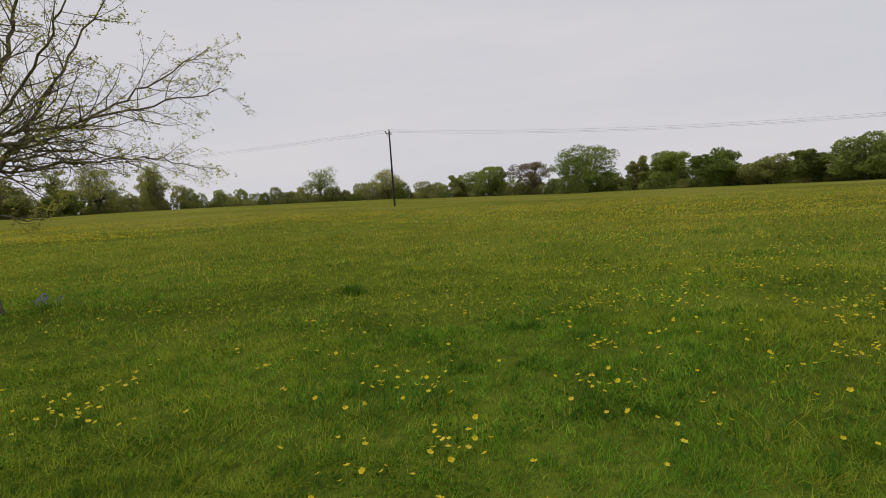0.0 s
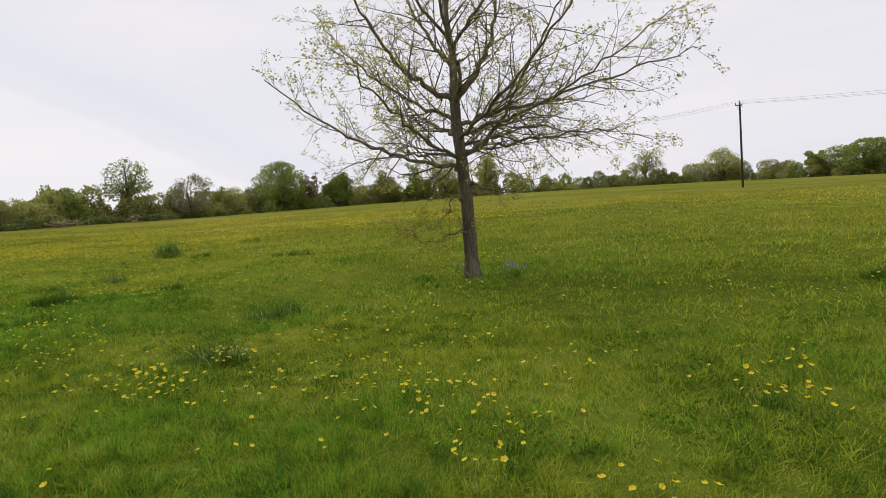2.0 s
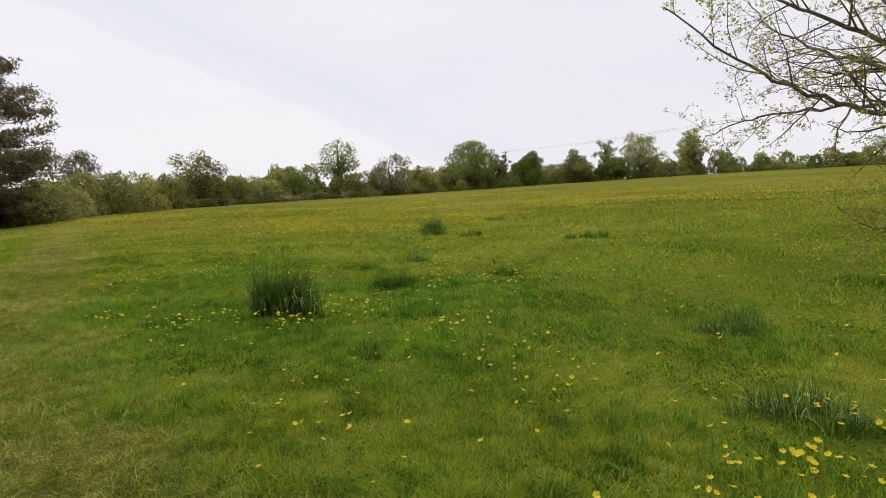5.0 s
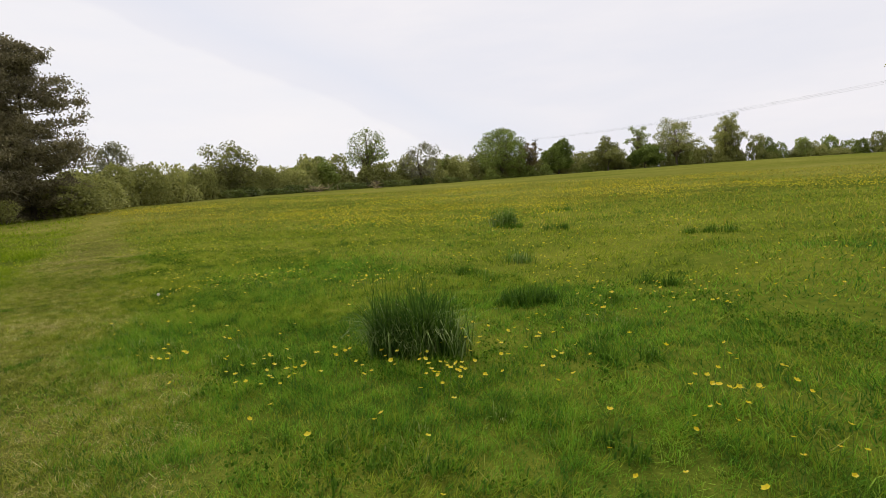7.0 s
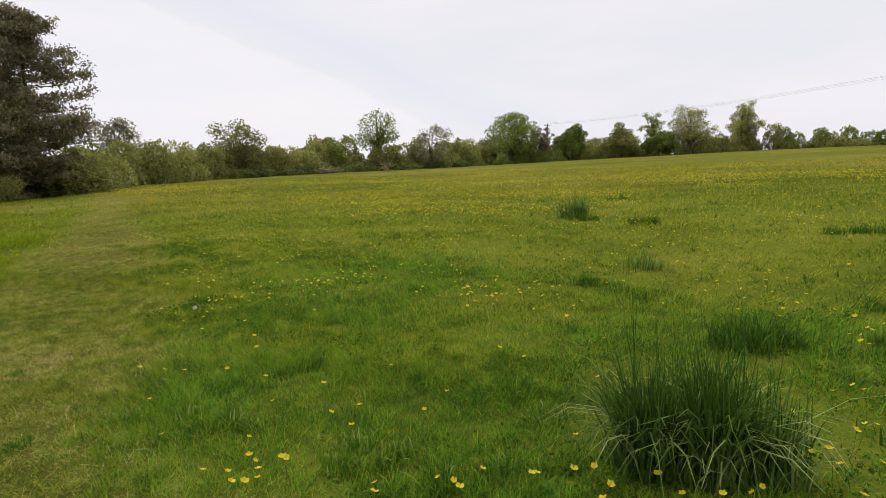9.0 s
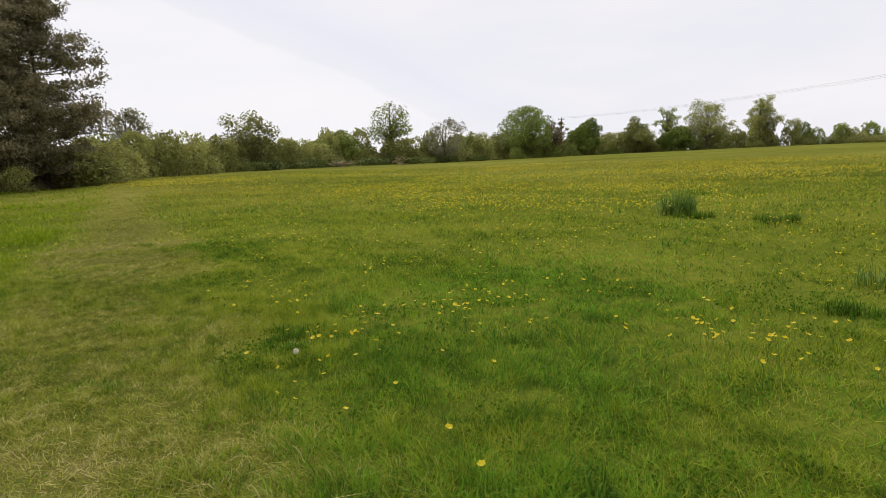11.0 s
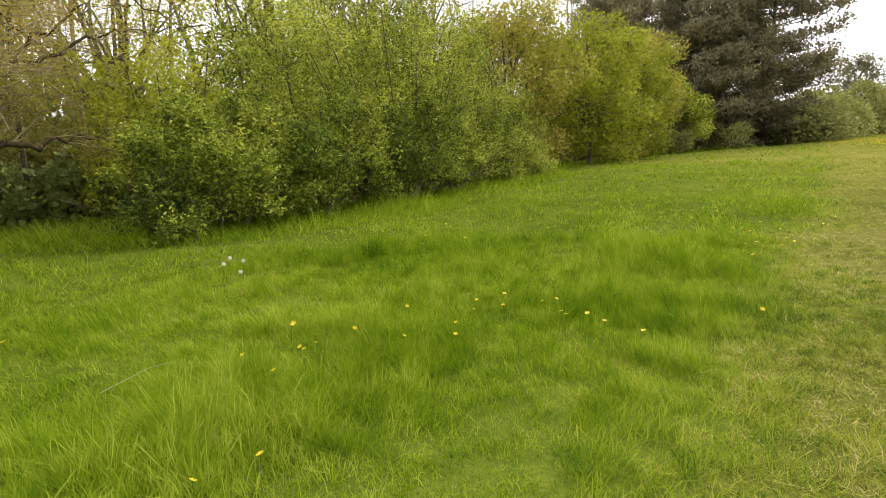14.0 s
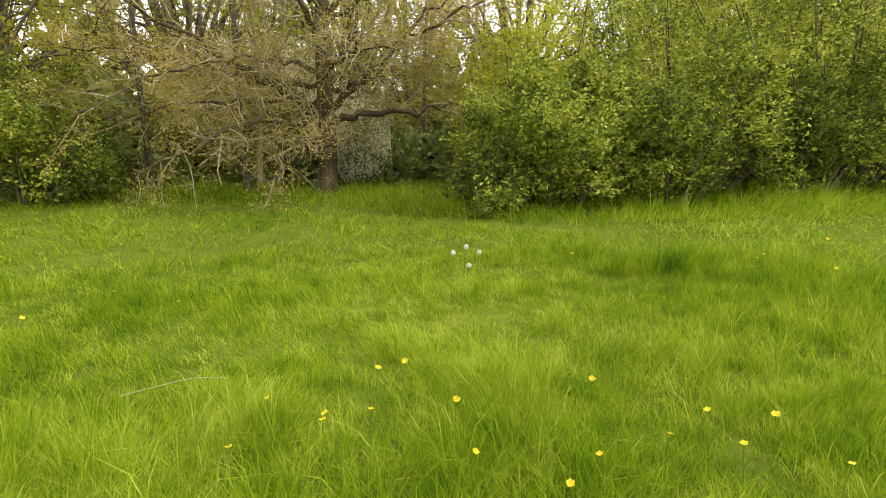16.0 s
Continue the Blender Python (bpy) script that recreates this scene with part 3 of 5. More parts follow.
def tussock(x, y, width, height, count, seed, label="dark green sedge tussock standing in the meadow"):
    """Arching blades round a shaded heart; a tall tussock also sends up thin straight stems."""
    rng = np.random.default_rng(seed)
    ob = thing("tussock", x, y, label, "grass tussock", "tussocks in the meadow", sink=0.02)
    tall = height > 0.4
    tufts = [("blade_tuft", 0.62, 0.8, 0.32, 0.2, 0.012), ("arching_tuft", 0.42, 0.88, 0.6, 0.62, 0.013)]
    if tall:
        tufts.append(("stem_tuft", 0.12, 1.15, 0.14, 0.02, 0.006))
    # the blades stand in several small bunches, so that the outline is uneven
    hubs = rng.normal(0, width * 0.2, (11 if tall else 6, 2))
    grow_h = rng.uniform(0.45, 1.05, len(hubs))
    for name, share, reach, lean, sag, wide in tufts:
        n = int(count * share)
        hub = rng.integers(0, len(hubs), n)
        bx, by = hubs[hub, 0] + rng.normal(0, width * 0.07, n), hubs[hub, 1] + rng.normal(0, width * 0.07, n)
        a = np.arctan2(by, bx) + rng.normal(0, 1.5, n)
        h = height * reach * rng.uniform(0.5, 1.05, n) * grow_h[hub]
        out = np.stack([np.cos(a), np.sin(a)], -1) * (lean * rng.uniform(0.25, 1.2, n))[:, None] + rng.normal(0, 0.1, (n, 2))
        w = wide * rng.uniform(0.6, 1.4, n)
        side = np.stack([-np.sin(a), np.cos(a), 0 * a], -1) * (w / 2)[:, None]
        drop = sag * rng.uniform(0.5, 1.3, n)
        rows = []
        for u in (0.0, 0.3, 0.55, 0.8, 1.0):
            c = np.stack([bx + out[:, 0] * h * u ** 1.5, by + out[:, 1] * h * u ** 1.5, np.maximum(h * (u - drop * u ** 3), 0.01)], -1)
            k = 1 - 0.9 * u ** 2
            rows += [c - side * k, c + side * k]
        v = np.stack(rows, 1).reshape(-1, 3)
        k = (np.arange(n) * 10)[:, None]
        g = Geo()
        g.add(v, None, np.concatenate([k + [q, q + 1, q + 3, q + 2] for q in (0, 2, 4, 6)]))
        tagged(part(name, g, (MAT_SEDGE_PALE if name == "arching_tuft" else MAT_SEDGE) if tall else MAT_TUFT, ob), kind="stuff")
    return ob


for n, (x, y, width, height, count) in enumerate((
        (-14.02, 2.46, 0.95, 1.25, 1700), (-22.6, 12.4, 1.0, 1.0, 1000), (-22.0, 12.0, 0.9, 0.4, 400), (-20.4, 12.2, 1.2, 0.4, 600), (-17.5, 7.4, 1.0, 0.55, 200),
        (-14.7, 4.7, 1.4, 0.4, 800), (-9.65, 5.5, 1.0, 0.42, 520), (-8.4, 3.45, 0.8, 0.41, 480), (-1.8, 8.9, 1.0, 0.35, 500),
        (-14.8, 1.3, 0.8, 0.24, 500), (-16.4, 0.7, 0.9, 0.22, 500), (-17.0, 1.6, 0.6, 0.22, 400), (-20.5, 1.8, 0.8, 0.24, 450), (-15.4, 1.2, 0.7, 0.22, 400),
        (-9.4, 9.3, 0.9, 0.26, 350), (-7.7, 9.9, 0.8, 0.24, 300), (-26.0, 19.0, 1.2, 0.4, 400), (-16.1, 12.0, 1.3, 0.35, 450), (-17.3, 6.0, 1.1, 0.25, 350),
        (-13.5, 4.5, 0.8, 0.22, 300), (-9.1, 2.4, 0.9, 0.22, 400), (-14.2, 7.0, 1.1, 0.3, 420), (-13.8, 5.4, 0.8, 0.26, 350), (-13.2, 3.5, 0.8, 0.24, 350), (-12.6, 3.4, 0.7, 0.22, 320), (-16.6, 5.9, 0.9, 0.24, 350))):
    tussock(x, y, width, height, count, 40 + n, "tall dark green sedge tussock with arching blades" if height > 0.5 else "low dark green grass tussock in the meadow")

rng_low = np.random.default_rng(77)
LOW_TUFTS = ((-16.3, 1.0), (-14.4, 1.5), (-14.6, 1.8), (-12.6, 1.3), (-12.5, 1.9), (-11.9, 2.1), (-15.0, 2.3), (-12.9, 0.9), (-20.0, 2.6), (-19.3, 2.2), (-18.9, 2.0), (-20.1, 1.2), (-20.3, 1.7), (-18.8, 3.2),
             (0.1, 4.1), (0.6, 4.2), (1.2, 3.7), (1.7, 3.7), (1.0, 3.1), (0.7, 5.6), (2.6, 5.4), (-8.1, 2.0), (-8.7, 1.8), (-9.0, 1.9), (-5.4, 1.4), (-12.6, 1.2), (-11.7, 0.2), (-12.9, 3.3), (-6.4, 3.1), (-4.2, 2.2), (-3.1, 3.4))
PATH_TUFTS = ((-24.5, 1.4), (-24.0, 1.6), (-22.1, 0.8), (-22.2, 1.35), (-21.1, 1.2), (-20.4, -0.5), (-20.2, 0.1), (-20.0, 1.0), (-21.4, -0.4), (-21.2, -1.5), (-23.2, 0.9), (-25.4, 1.5), (-26.8, 0.6), (-28.5, 2.2), (-19.2, 0.7), (-18.6, -0.2), (-16.9, -0.4), (-15.8, -0.2))
for n, (x, y) in enumerate(LOW_TUFTS + PATH_TUFTS):
    tussock(x, y, rng_low.uniform(0.45, 0.85), rng_low.uniform(0.13, 0.2) * (1.0 if n < len(LOW_TUFTS) else 0.6), 260, 70 + n, "low dark tuft of coarse grass in the sward")

# ---- flowers ----
def buttercup_clusters(rng):
    """Where buttercups stand: knots of them, a thin scatter, and the yellow drifts further out."""
    knots = ((3.3, 3.7), (3.3, 3.3), (2.9, 2.7), (2.3, 2.2), (1.0, 3.2), (0.9, 2.4), (1.8, 4.8), (3.6, 7.8), (4.5, 8.0), (4.0, 6.3), (5.3, 7.5), (2.7, 5.9), (2.4, 9.4), (-0.7, 1.8), (-0.2, 1.6), (-2.9, 3.3), (-0.5, 3.3), (3.6, 4.8), (4.9, 5.8), (6.9, 10.8), (-4.9, 2.4), (-6.5, 2.4), (-7.8, 3.2), (-3.9, 3.5), (-2.9, 4.0), (-1.4, 3.8),
             (3.0, 3.5), (3.5, 4.4), (2.4, 5.8), (5.7, 9.8), (4.6, 10.1), (1.2, 4.2), (-1.0, 5.2), (-0.1, 2.4), (2.6, 9.1), (5.4, 9.1), (-0.5, 6.9), (0.1, 5.9), (1.5, 5.9), (2.2, 5.7), (2.7, 3.2), (-0.4, 3.6), (-0.6, 2.2),
             (-8.5, 2.3), (-11.7, 3.2), (-8.0, 2.4), (-13.6, 5.1), (-5.6, 2.3), (-6.2, 3.8), (-6.9, 4.0), (-5.8, 4.9), (-5.0, 2.9), (-5.3, 2.8), (-6.1, 2.7), (-4.5, 3.8), (-4.4, 2.2), (-4.0, 1.8), (-3.4, 1.9),
             (-8.0, 2.0), (-7.9, 2.2), (-7.5, 2.0), (-9.8, 2.5), (-10.5, 3.0), (-9.3, 0.8), (-10.5, 0.9), (-12.9, 5.0), (-8.2, 3.3), (-7.4, 2.3), (-12.0, 0.0),
             (-15.4, 0.6), (-17.9, 4.4), (-22.2, 4.0), (-14.5, 1.0), (-14.2, 1.0), (-14.0, 1.1), (-13.7, 2.1), (-13.2, 2.3), (-13.5, 3.3), (-17.1, 4.3), (-15.6, 6.9), (-20.0, 2.1), (-17.6, 13.0), (-13.1, 2.0), (-18.7, 4.8), (-13.1, 6.5),
             (-19.8, 3.2), (-19.2, 3.2), (-20.2, 3.9), (-21.5, 2.0), (-20.0, 2.2), (-19.2, 1.6), (-22.8, -3.2), (-23.9, -2.5), (-24.2, -2.3), (-27.1, -4.4), (-25.3, -5.7), (-23.3, -2.6), (-23.9, -1.7), (-17.6, 4.3), (-22.5, -3.5))
    pts = []
    for kx, ky in knots:
        n = rng.integers(8, 20) if ky > -1 else rng.integers(2, 5)
        spread_ = rng.choice([0.14, 0.3, 0.5])
        pts.append(np.stack([rng.normal(kx, spread_, n), rng.normal(ky, spread_, n)], -1))
    x, y = rng.uniform(-32, 9, 4200), rng.uniform(-6, 14, 4200)
    keep = rng.random(4200) < np.clip(soft_noise(x, y, 1.8, 2.2) * 2.6 - 0.8, 0.06, 1) * np.where(y < -1, 0.2, 1.0)
    pts.append(np.stack([x, y], -1)[keep])
    near = np.concatenate(pts)
    x, y = rng.uniform(-75, 45, 140000), rng.uniform(7, 62, 140000)
    drift = soft_noise(x, y, 9.0, 6.1) * 0.6 + soft_noise(x, y, 3.0, 7.7) * 0.4
    keep = rng.random(140000) < np.clip(drift * 5.5 - 2.7, 0.025, 0.95) * np.clip((np.hypot((x + 8) * 0.8, y - 11) - 6) / 6, 0.02, 1) * np.clip((walk_gap(x, y) - 3.5) / 14, 0, 1) * np.clip(1.6 - walk_gap(x, y) / 45, 0.3, 1) * np.interp(x, [-14, -6], [1.0, 0.55])
    return near, np.stack([x, y], -1)[keep]


def build_buttercups():
    rng = np.random.default_rng(77)
    near, far = buttercup_clusters(rng)
    keep = worn(near[:, 0], near[:, 1]) < 0.5
    keep &= walk_gap(near[:, 0], near[:, 1]) > 0.7
    near = near[keep]
    petals, stems = Geo(), Geo()
    for x, y in near:
        z0, h = float(rise(x, y)), rng.uniform(0.12, 0.22)
        tilt = rng.normal(0, 0.35, 2)
        top = np.array([x + rng.normal(0, 0.03), y + rng.normal(0, 0.03), z0 + h])
        nrm = unit((tilt[0], tilt[1], 1))
        e1 = unit(np.cross(nrm, (0.3, 1, 0.1)))
        e2 = np.cross(nrm, e1)
        r = rng.uniform(0.013, 0.02)
        for k in range(5):
            a = k * 1.2566 + rng.normal(0, 0.08)
            c, s = math.cos(a) * e1 + math.sin(a) * e2, -math.sin(a) * e1 + math.cos(a) * e2
            petals.add([top, top + c * r * 0.75 + s * r * 0.55 + nrm * r * 0.3, top + c * r * 1.15 + nrm * r * 0.55, top + c * r * 0.75 - s * r * 0.55 + nrm * r * 0.3], None, [[0, 1, 2, 3]])
        stems.tube([(x, y, z0 - 0.01), ((x + top[0]) / 2 + 0.008, (y + top[1]) / 2, z0 + h * 0.55), top], [0.0016, 0.0014, 0.0012], 3)
    n = len(far)
    z = rise(far[:, 0], far[:, 1]) + rng.uniform(0.19, 0.33, n)
    r = rng.uniform(0.018, 0.032, n)
    c = np.stack([far[:, 0], far[:, 1], z], -1)
    ring = [c + np.stack([r * math.cos(a), r * math.sin(a), r * 0.7 + 0 * r], -1) for a in (0.3, 2.4, 4.5)]
    v = np.stack([c - np.array([0, 0, 0.003]), *ring], 1).reshape(-1, 3)
    k = (np.arange(n) * 4)[:, None]
    petals.add(v, np.concatenate([k + [0, 1, 2], k + [0, 2, 3], k + [0, 3, 1]]))
    ob = tagged(new("buttercups", petals.mesh("buttercups", MAT_PETAL)), "many glossy yellow buttercups on thin stems in grass", "flowers", kind="stuff")
    tagged(new("buttercup_stems", stems.mesh("buttercup_stems", MAT_STEM)), "thin green buttercup stems standing in the grass", "stems", kind="stuff")


build_buttercups()


def dandelion_clock(x, y, h, seed):
    rng = np.random.default_rng(seed)
    ob = thing("dandelion_clock", x, y, "white dandelion clock on a bare stem in grass", "dandelion", "dandelion clocks in the grass")
    g = Geo()
    g.tube(bend([(0, 0, -0.01), (0.01, 0, h * 0.5), (0.0, 0.01, h)], 3), np.full(7, 0.0022), 5)
    part("stem", g, MAT_STEM, ob)
    g = Geo()
    for i in range(150):
        d = unit(rng.normal(size=3))
        c = np.array([0, 0.01, h + 0.004])
        s = unit(np.cross(d, (0.2, 0.5, 1)))
        u = np.cross(d, s)
        tip = c + d * 0.023 * rng.uniform(0.9, 1.08)
        g.add([c + d * 0.004 + s * 0.0004, c + d * 0.004 - s * 0.0004, tip], [[0, 1, 2]])
        g.add([tip - s * 0.005, tip + u * 0.005, tip + s * 0.005, tip - u * 0.005], None, [[0, 1, 2, 3]])
    part("seed_head", g, MAT_SEED, ob, "white downy seed head")


for i, (x, y, h) in enumerate(((-24.35, -5.72, 0.3), (-24.52, -5.79, 0.33), (-24.6, -5.67, 0.29), (-24.44, -5.57, 0.2), (-19.65, 1.53, 0.14))):
    dandelion_clock(x, y, h, 300 + i)


def dry_stalk():
    ob = thing("dry_stalk", -21.93, -4.02, "pale dry grass stalk lying across the long grass", "stalk")
    g = Geo()
    line = bend([(0.24, -0.02, 0.13), (0.08, 0.01, 0.16), (-0.1, 0.0, 0.17), (-0.27, 0.02, 0.15)], 5)
    g.tube(line, np.linspace(0.0024, 0.0014, len(line)), 5)
    part("stalk", g, MAT_STRAW, ob)


dry_stalk()


def bluebell(x, y, h, seed):
    rng = np.random.default_rng(seed)
    ob = thing("bluebell", x, y, "pale blue bluebell flowering beside the trunk", "bluebell", "bluebells under the tree")
    g = Geo()
    line = bend([(0, 0, -0.01), (0.01, 0, h * 0.6), (0.05, 0.01, h), (0.08, 0.01, h * 0.97)], 3)
    g.tube(line, np.full(len(line), 0.003), 4)
    part("stem", g, MAT_STEM, ob)
    for k in range(6):
        u = line[3 + k]
        g = Geo()
        a = rng.uniform(0, 6.28)
        side_ = np.array([math.cos(a), math.sin(a), 0]) * 0.02
        g.tube([u + side_ * 0.3, u + side_ + (0, 0, -0.012), u + side_ * 1.2 + (0, 0, -0.04)], [0.004, 0.011, 0.016], 6)
        part("bell", g, MAT_BLUE, ob)
    g = Geo()
    n = 9
    blades(g, rng.normal(0, 0.03, n), rng.normal(0, 0.03, n), np.zeros(n), rng.uniform(0.15, 0.28, n), np.full(n, 0.014), rng, 0.7)
    part("leaves", g, MAT_SEDGE, ob)


for i, (dx, dy) in enumerate(((0.55, 0.35), (0.62, 0.5), (0.75, 0.3), (0.5, 0.6), (0.85, 0.55), (-0.62, 0.45))):
    bluebell(-8.37 + dx, 9.56 + dy, 0.2 + 0.02 * (i % 4), 330 + i)


# ---- the tree that stands alone in the field ----
def lone_oak(x, y):
    rng = np.random.default_rng(5)
    ob = thing("field_tree", x, y, "young oak just coming into leaf, standing alone in meadow", "tree", sink=0.03)
    g = Geo()
    top = 7.2
    lean_ = np.array([-0.022, -0.012])
    zs = np.array([0, 0.12, 0.35, 0.9, 1.6, 2.4, 3.1, 3.7, 4.4, 5.2, 6.2, top])
    rs = np.array([0.21, 0.175, 0.15, 0.135, 0.125, 0.12, 0.11, 0.1, 0.07, 0.055, 0.035, 0.012])
    wob = np.array([0, 0, 0, 0.01, 0.02, 0.0, -0.03, -0.02, 0.02, -0.03, 0.04, 0.0])
    trunk = np.stack([wob + lean_[0] * zs, wob * 0.6 + lean_[1] * zs, zs], -1)
    fine = np.linspace(0, top, 48)
    line = np.stack([np.interp(fine, zs, trunk[:, k]) for k in range(3)], -1)
    rad = np.interp(fine, zs, rs) * (1 + 0.05 * np.sin(fine * 9) + 0.04 * np.sin(fine * 23))
    g.tube(line, rad, 14)
    for zk, az in ((1.15, 2.0), (1.6, 4.2), (1.9, 0.5), (2.2, 3.2)):
        c = np.array([np.interp(zk, zs, trunk[:, 0]), np.interp(zk, zs, trunk[:, 1]), zk])
        d = np.array([math.cos(az), math.sin(az), 0.2])
        g.tube([c + d * 0.1, c + d * 0.17, c + d * 0.2], [0.06, 0.045, 0.012], 8)
    part("trunk", g, MAT_BARK, ob, smooth=True)
    # right and away, as the walk first sees the tree
    vx, vy = np.array([0.857, 0.516]), np.array([-0.516, 0.857])
    limbs = (  # height, radius, then points out along the view's right, away, and up
        (2.45, 0.075, ((0.55, -0.1, 0.35), (1.1, -0.2, 1.1), (1.75, -0.3, 2.2), (2.5, -0.3, 3.5))),
        (2.7, 0.04, ((0.7, 0.2, 0.1), (1.6, 0.5, 0.35), (2.6, 0.7, 0.1), (3.3, 0.8, -0.3))),
        (3.1, 0.062, ((0.8, -0.2, 0.15), (1.9, -0.4, 0.35), (3.0, -0.6, 1.0), (4.2, -0.7, 1.8))),
        (3.6, 0.085, ((0.45, 0.1, 0.5), (0.85, 0.25, 1.3), (1.1, 0.4, 2.4), (1.5, 0.6, 3.6))),
        (3.6, 0.085, ((-0.5, -0.1, 0.25), (-1.1, -0.2, 0.8), (-1.7, -0.4, 1.8), (-2.1, -0.5, 3.0))),
        (3.2, 0.055, ((-0.7, 0.4, 0.4), (-1.5, 0.8, 1.0), (-2.3, 1.2, 1.9), (-2.9, 1.4, 2.8))),
        (2.3, 0.07, ((-0.45, -0.1, 0.05), (-1.4, -0.3, 0.3), (-2.5, -0.5, 0.9), (-3.6, -0.7, 1.8))),
        (2.4, 0.05, ((-0.6, -0.7, 0.3), (-1.1, -1.6, 0.7), (-1.6, -2.6, 1.2), (-1.9, -3.4, 1.5))),
        (2.6, 0.055, ((0.3, 0.9, 0.3), (0.7, 2.0, 0.7), (1.1, 3.1, 1.3), (1.4, 4.1, 1.9))),
        (2.9, 0.055, ((-0.4, 0.9, 0.3), (-0.9, 2.0, 0.9), (-1.3, 3.2, 1.6), (-1.6, 4.0, 2.4))),
        (2.8, 0.055, ((0.4, -0.9, 0.3), (1.0, -1.9, 0.8), (1.6, -3.0, 1.5), (2.0, -3.8, 2.2))),
        (3.5, 0.06, ((0.1, -0.7, 0.6), (-0.2, -1.5, 1.5), (-0.3, -2.1, 2.6), (-0.2, -2.5, 3.7))),
        (4.2, 0.06, ((-0.3, 0.5, 0.6), (-0.7, 1.1, 1.5), (-1.0, 1.6, 2.6), (-1.1, 1.9, 3.6))),
        (4.6, 0.05, ((0.5, -0.3, 0.6), (1.2, -0.7, 1.4), (2.0, -1.0, 2.3), (2.8, -1.2, 3.0))),
        (4.7, 0.045, ((-0.5, -0.4, 0.6), (-1.1, -0.8, 1.4), (-1.8, -1.2, 2.3), (-2.4, -1.4, 3.1))),
        (2.55, 0.05, ((0.8, 0.1, 0.1), (1.8, 0.2, 0.2), (3.0, 0.2, 0.25), (4.0, 0.1, 0.0))),
        (2.9, 0.055, ((0.9, -0.4, 0.2), (2.0, -0.9, 0.5), (3.2, -1.2, 0.8), (4.3, -1.4, 1.0))),
        (2.5, 0.045, ((-0.6, 0.4, 0.1), (-1.4, 0.9, 0.15), (-2.3, 1.2, 0.1), (-3.0, 1.4, -0.2))),
        (1.9, 0.03, ((0.3, -0.1, -0.05), (0.7, -0.2, -0.2), (1.2, -0.3, -0.1), (1.6, -0.4, 0.1))),
        (1.05, 0.026, ((-0.35, -0.1, -0.1), (-0.8, -0.25, -0.25), (-1.3, -0.3, 0.0), (-1.6, -0.4, 0.35))),
        (1.75, 0.024, ((-0.25, -0.2, -0.15), (-0.5, -0.5, -0.5), (-0.9, -0.8, -0.7), (-1.3, -1.0, -0.6))),
    )
    cfg = dict(segs=(4, 3, 2), wob=(0.18, 0.22, 0.28), up=(0.05, 0.03, 0.02), tip=(0.3, 0.35, 0.4), sides=(4, 3, 3), kids=(5, 3, 0), bare=(0.2, 0.2, 0.2),
               spread=((35, 75), (40, 80), (30, 60)), flat=0.7, thin=(0.55, 0.6, 0.6), ratio=(0.42, 0.45, 0.4))
    for z0, r0, pts in limbs:
        base = np.array([np.interp(z0, zs, trunk[:, 0]), np.interp(z0, zs, trunk[:, 1]), z0])
        line = [base]
        for a, b, c in pts:
            line.append(base + np.array([vx[0] * a + vy[0] * b, vx[1] * a + vy[1] * b, c]))
        line = bend(line, 6)
        line[2:-1] += rng.normal(0, 0.03, line[2:-1].shape)
        length = np.linalg.norm(np.diff(line, axis=0), axis=1).sum()
        rad = 0.85 * r0 * (1 - 0.86 * np.linspace(0, 1, len(line)) ** 0.8)
        g = Geo()
        g.tube(line, rad, 8)
        ends = []
        kids = int(6 + length * 3.6)
        for j in range(kids):
            u = 0.12 + 0.88 * (j + rng.random()) / kids
            k = min(int(u * (len(line) - 1)), len(line) - 2)
            d = unit(line[k + 1] - line[k])
            axis = unit(np.cross(d, rng.normal(size=3)))
            ang = radians(rng.uniform(30, 70))
            nd = d * math.cos(ang) + axis * math.sin(ang)
            nd[2] = nd[2] * 0.8 + 0.06
            grow(g, rng, line[k], nd, length * rng.uniform(0.18, 0.34) * (1.2 - 0.65 * u) + 0.12, min(rad[k] * 0.55, 0.019), 0, cfg, ends)
        limb = part("limb", g, MAT_TWIG, ob)
        if ends:
            tips = np.concatenate([e[-1:] for e in ends])
            tips = tips[rng.random(len(tips)) < 0.85]
            at = np.repeat(tips, 5, axis=0) + rng.normal(0, 0.028, (5 * len(tips), 3))
            lf = Geo()
            lf.leaves(at, 0.046, rng)
            part("leaves", lf, MAT_BUDLEAF, limb, "tiny fresh yellow-green leaves")
    return ob


lone_oak(-8.37, 9.56)

# ---- bushes and trees ----
def lobed_points(rng, n, lobes, shell=0.45):
    """Points near the surface of overlapping round lobes (centre, radii), kept out of the other lobes' hearts."""
    want, n = n, int(n * 1.9)
    vol = np.array([r[0] * r[2] for _, r in lobes])
    pick = rng.choice(len(lobes), n, p=vol / vol.sum())
    c = np.array([l[0] for l in lobes])[pick]
    r = np.array([l[1] for l in lobes])[pick]
    d = rng.normal(size=(n, 3))
    d /= np.linalg.norm(d, axis=1, keepdims=True)
    u = 1 - shell * rng.random(n) ** 1.6 + rng.normal(0, 0.06, n)
    p = c + d * r * u[:, None]
    inside = np.zeros(n, bool)
    for i, (lc, lr) in enumerate(lobes):
        q = ((p - np.array(lc)) / np.array(lr))
        inside |= ((q ** 2).sum(1) < 0.45) & (pick != i)
    return p[~inside][:want]


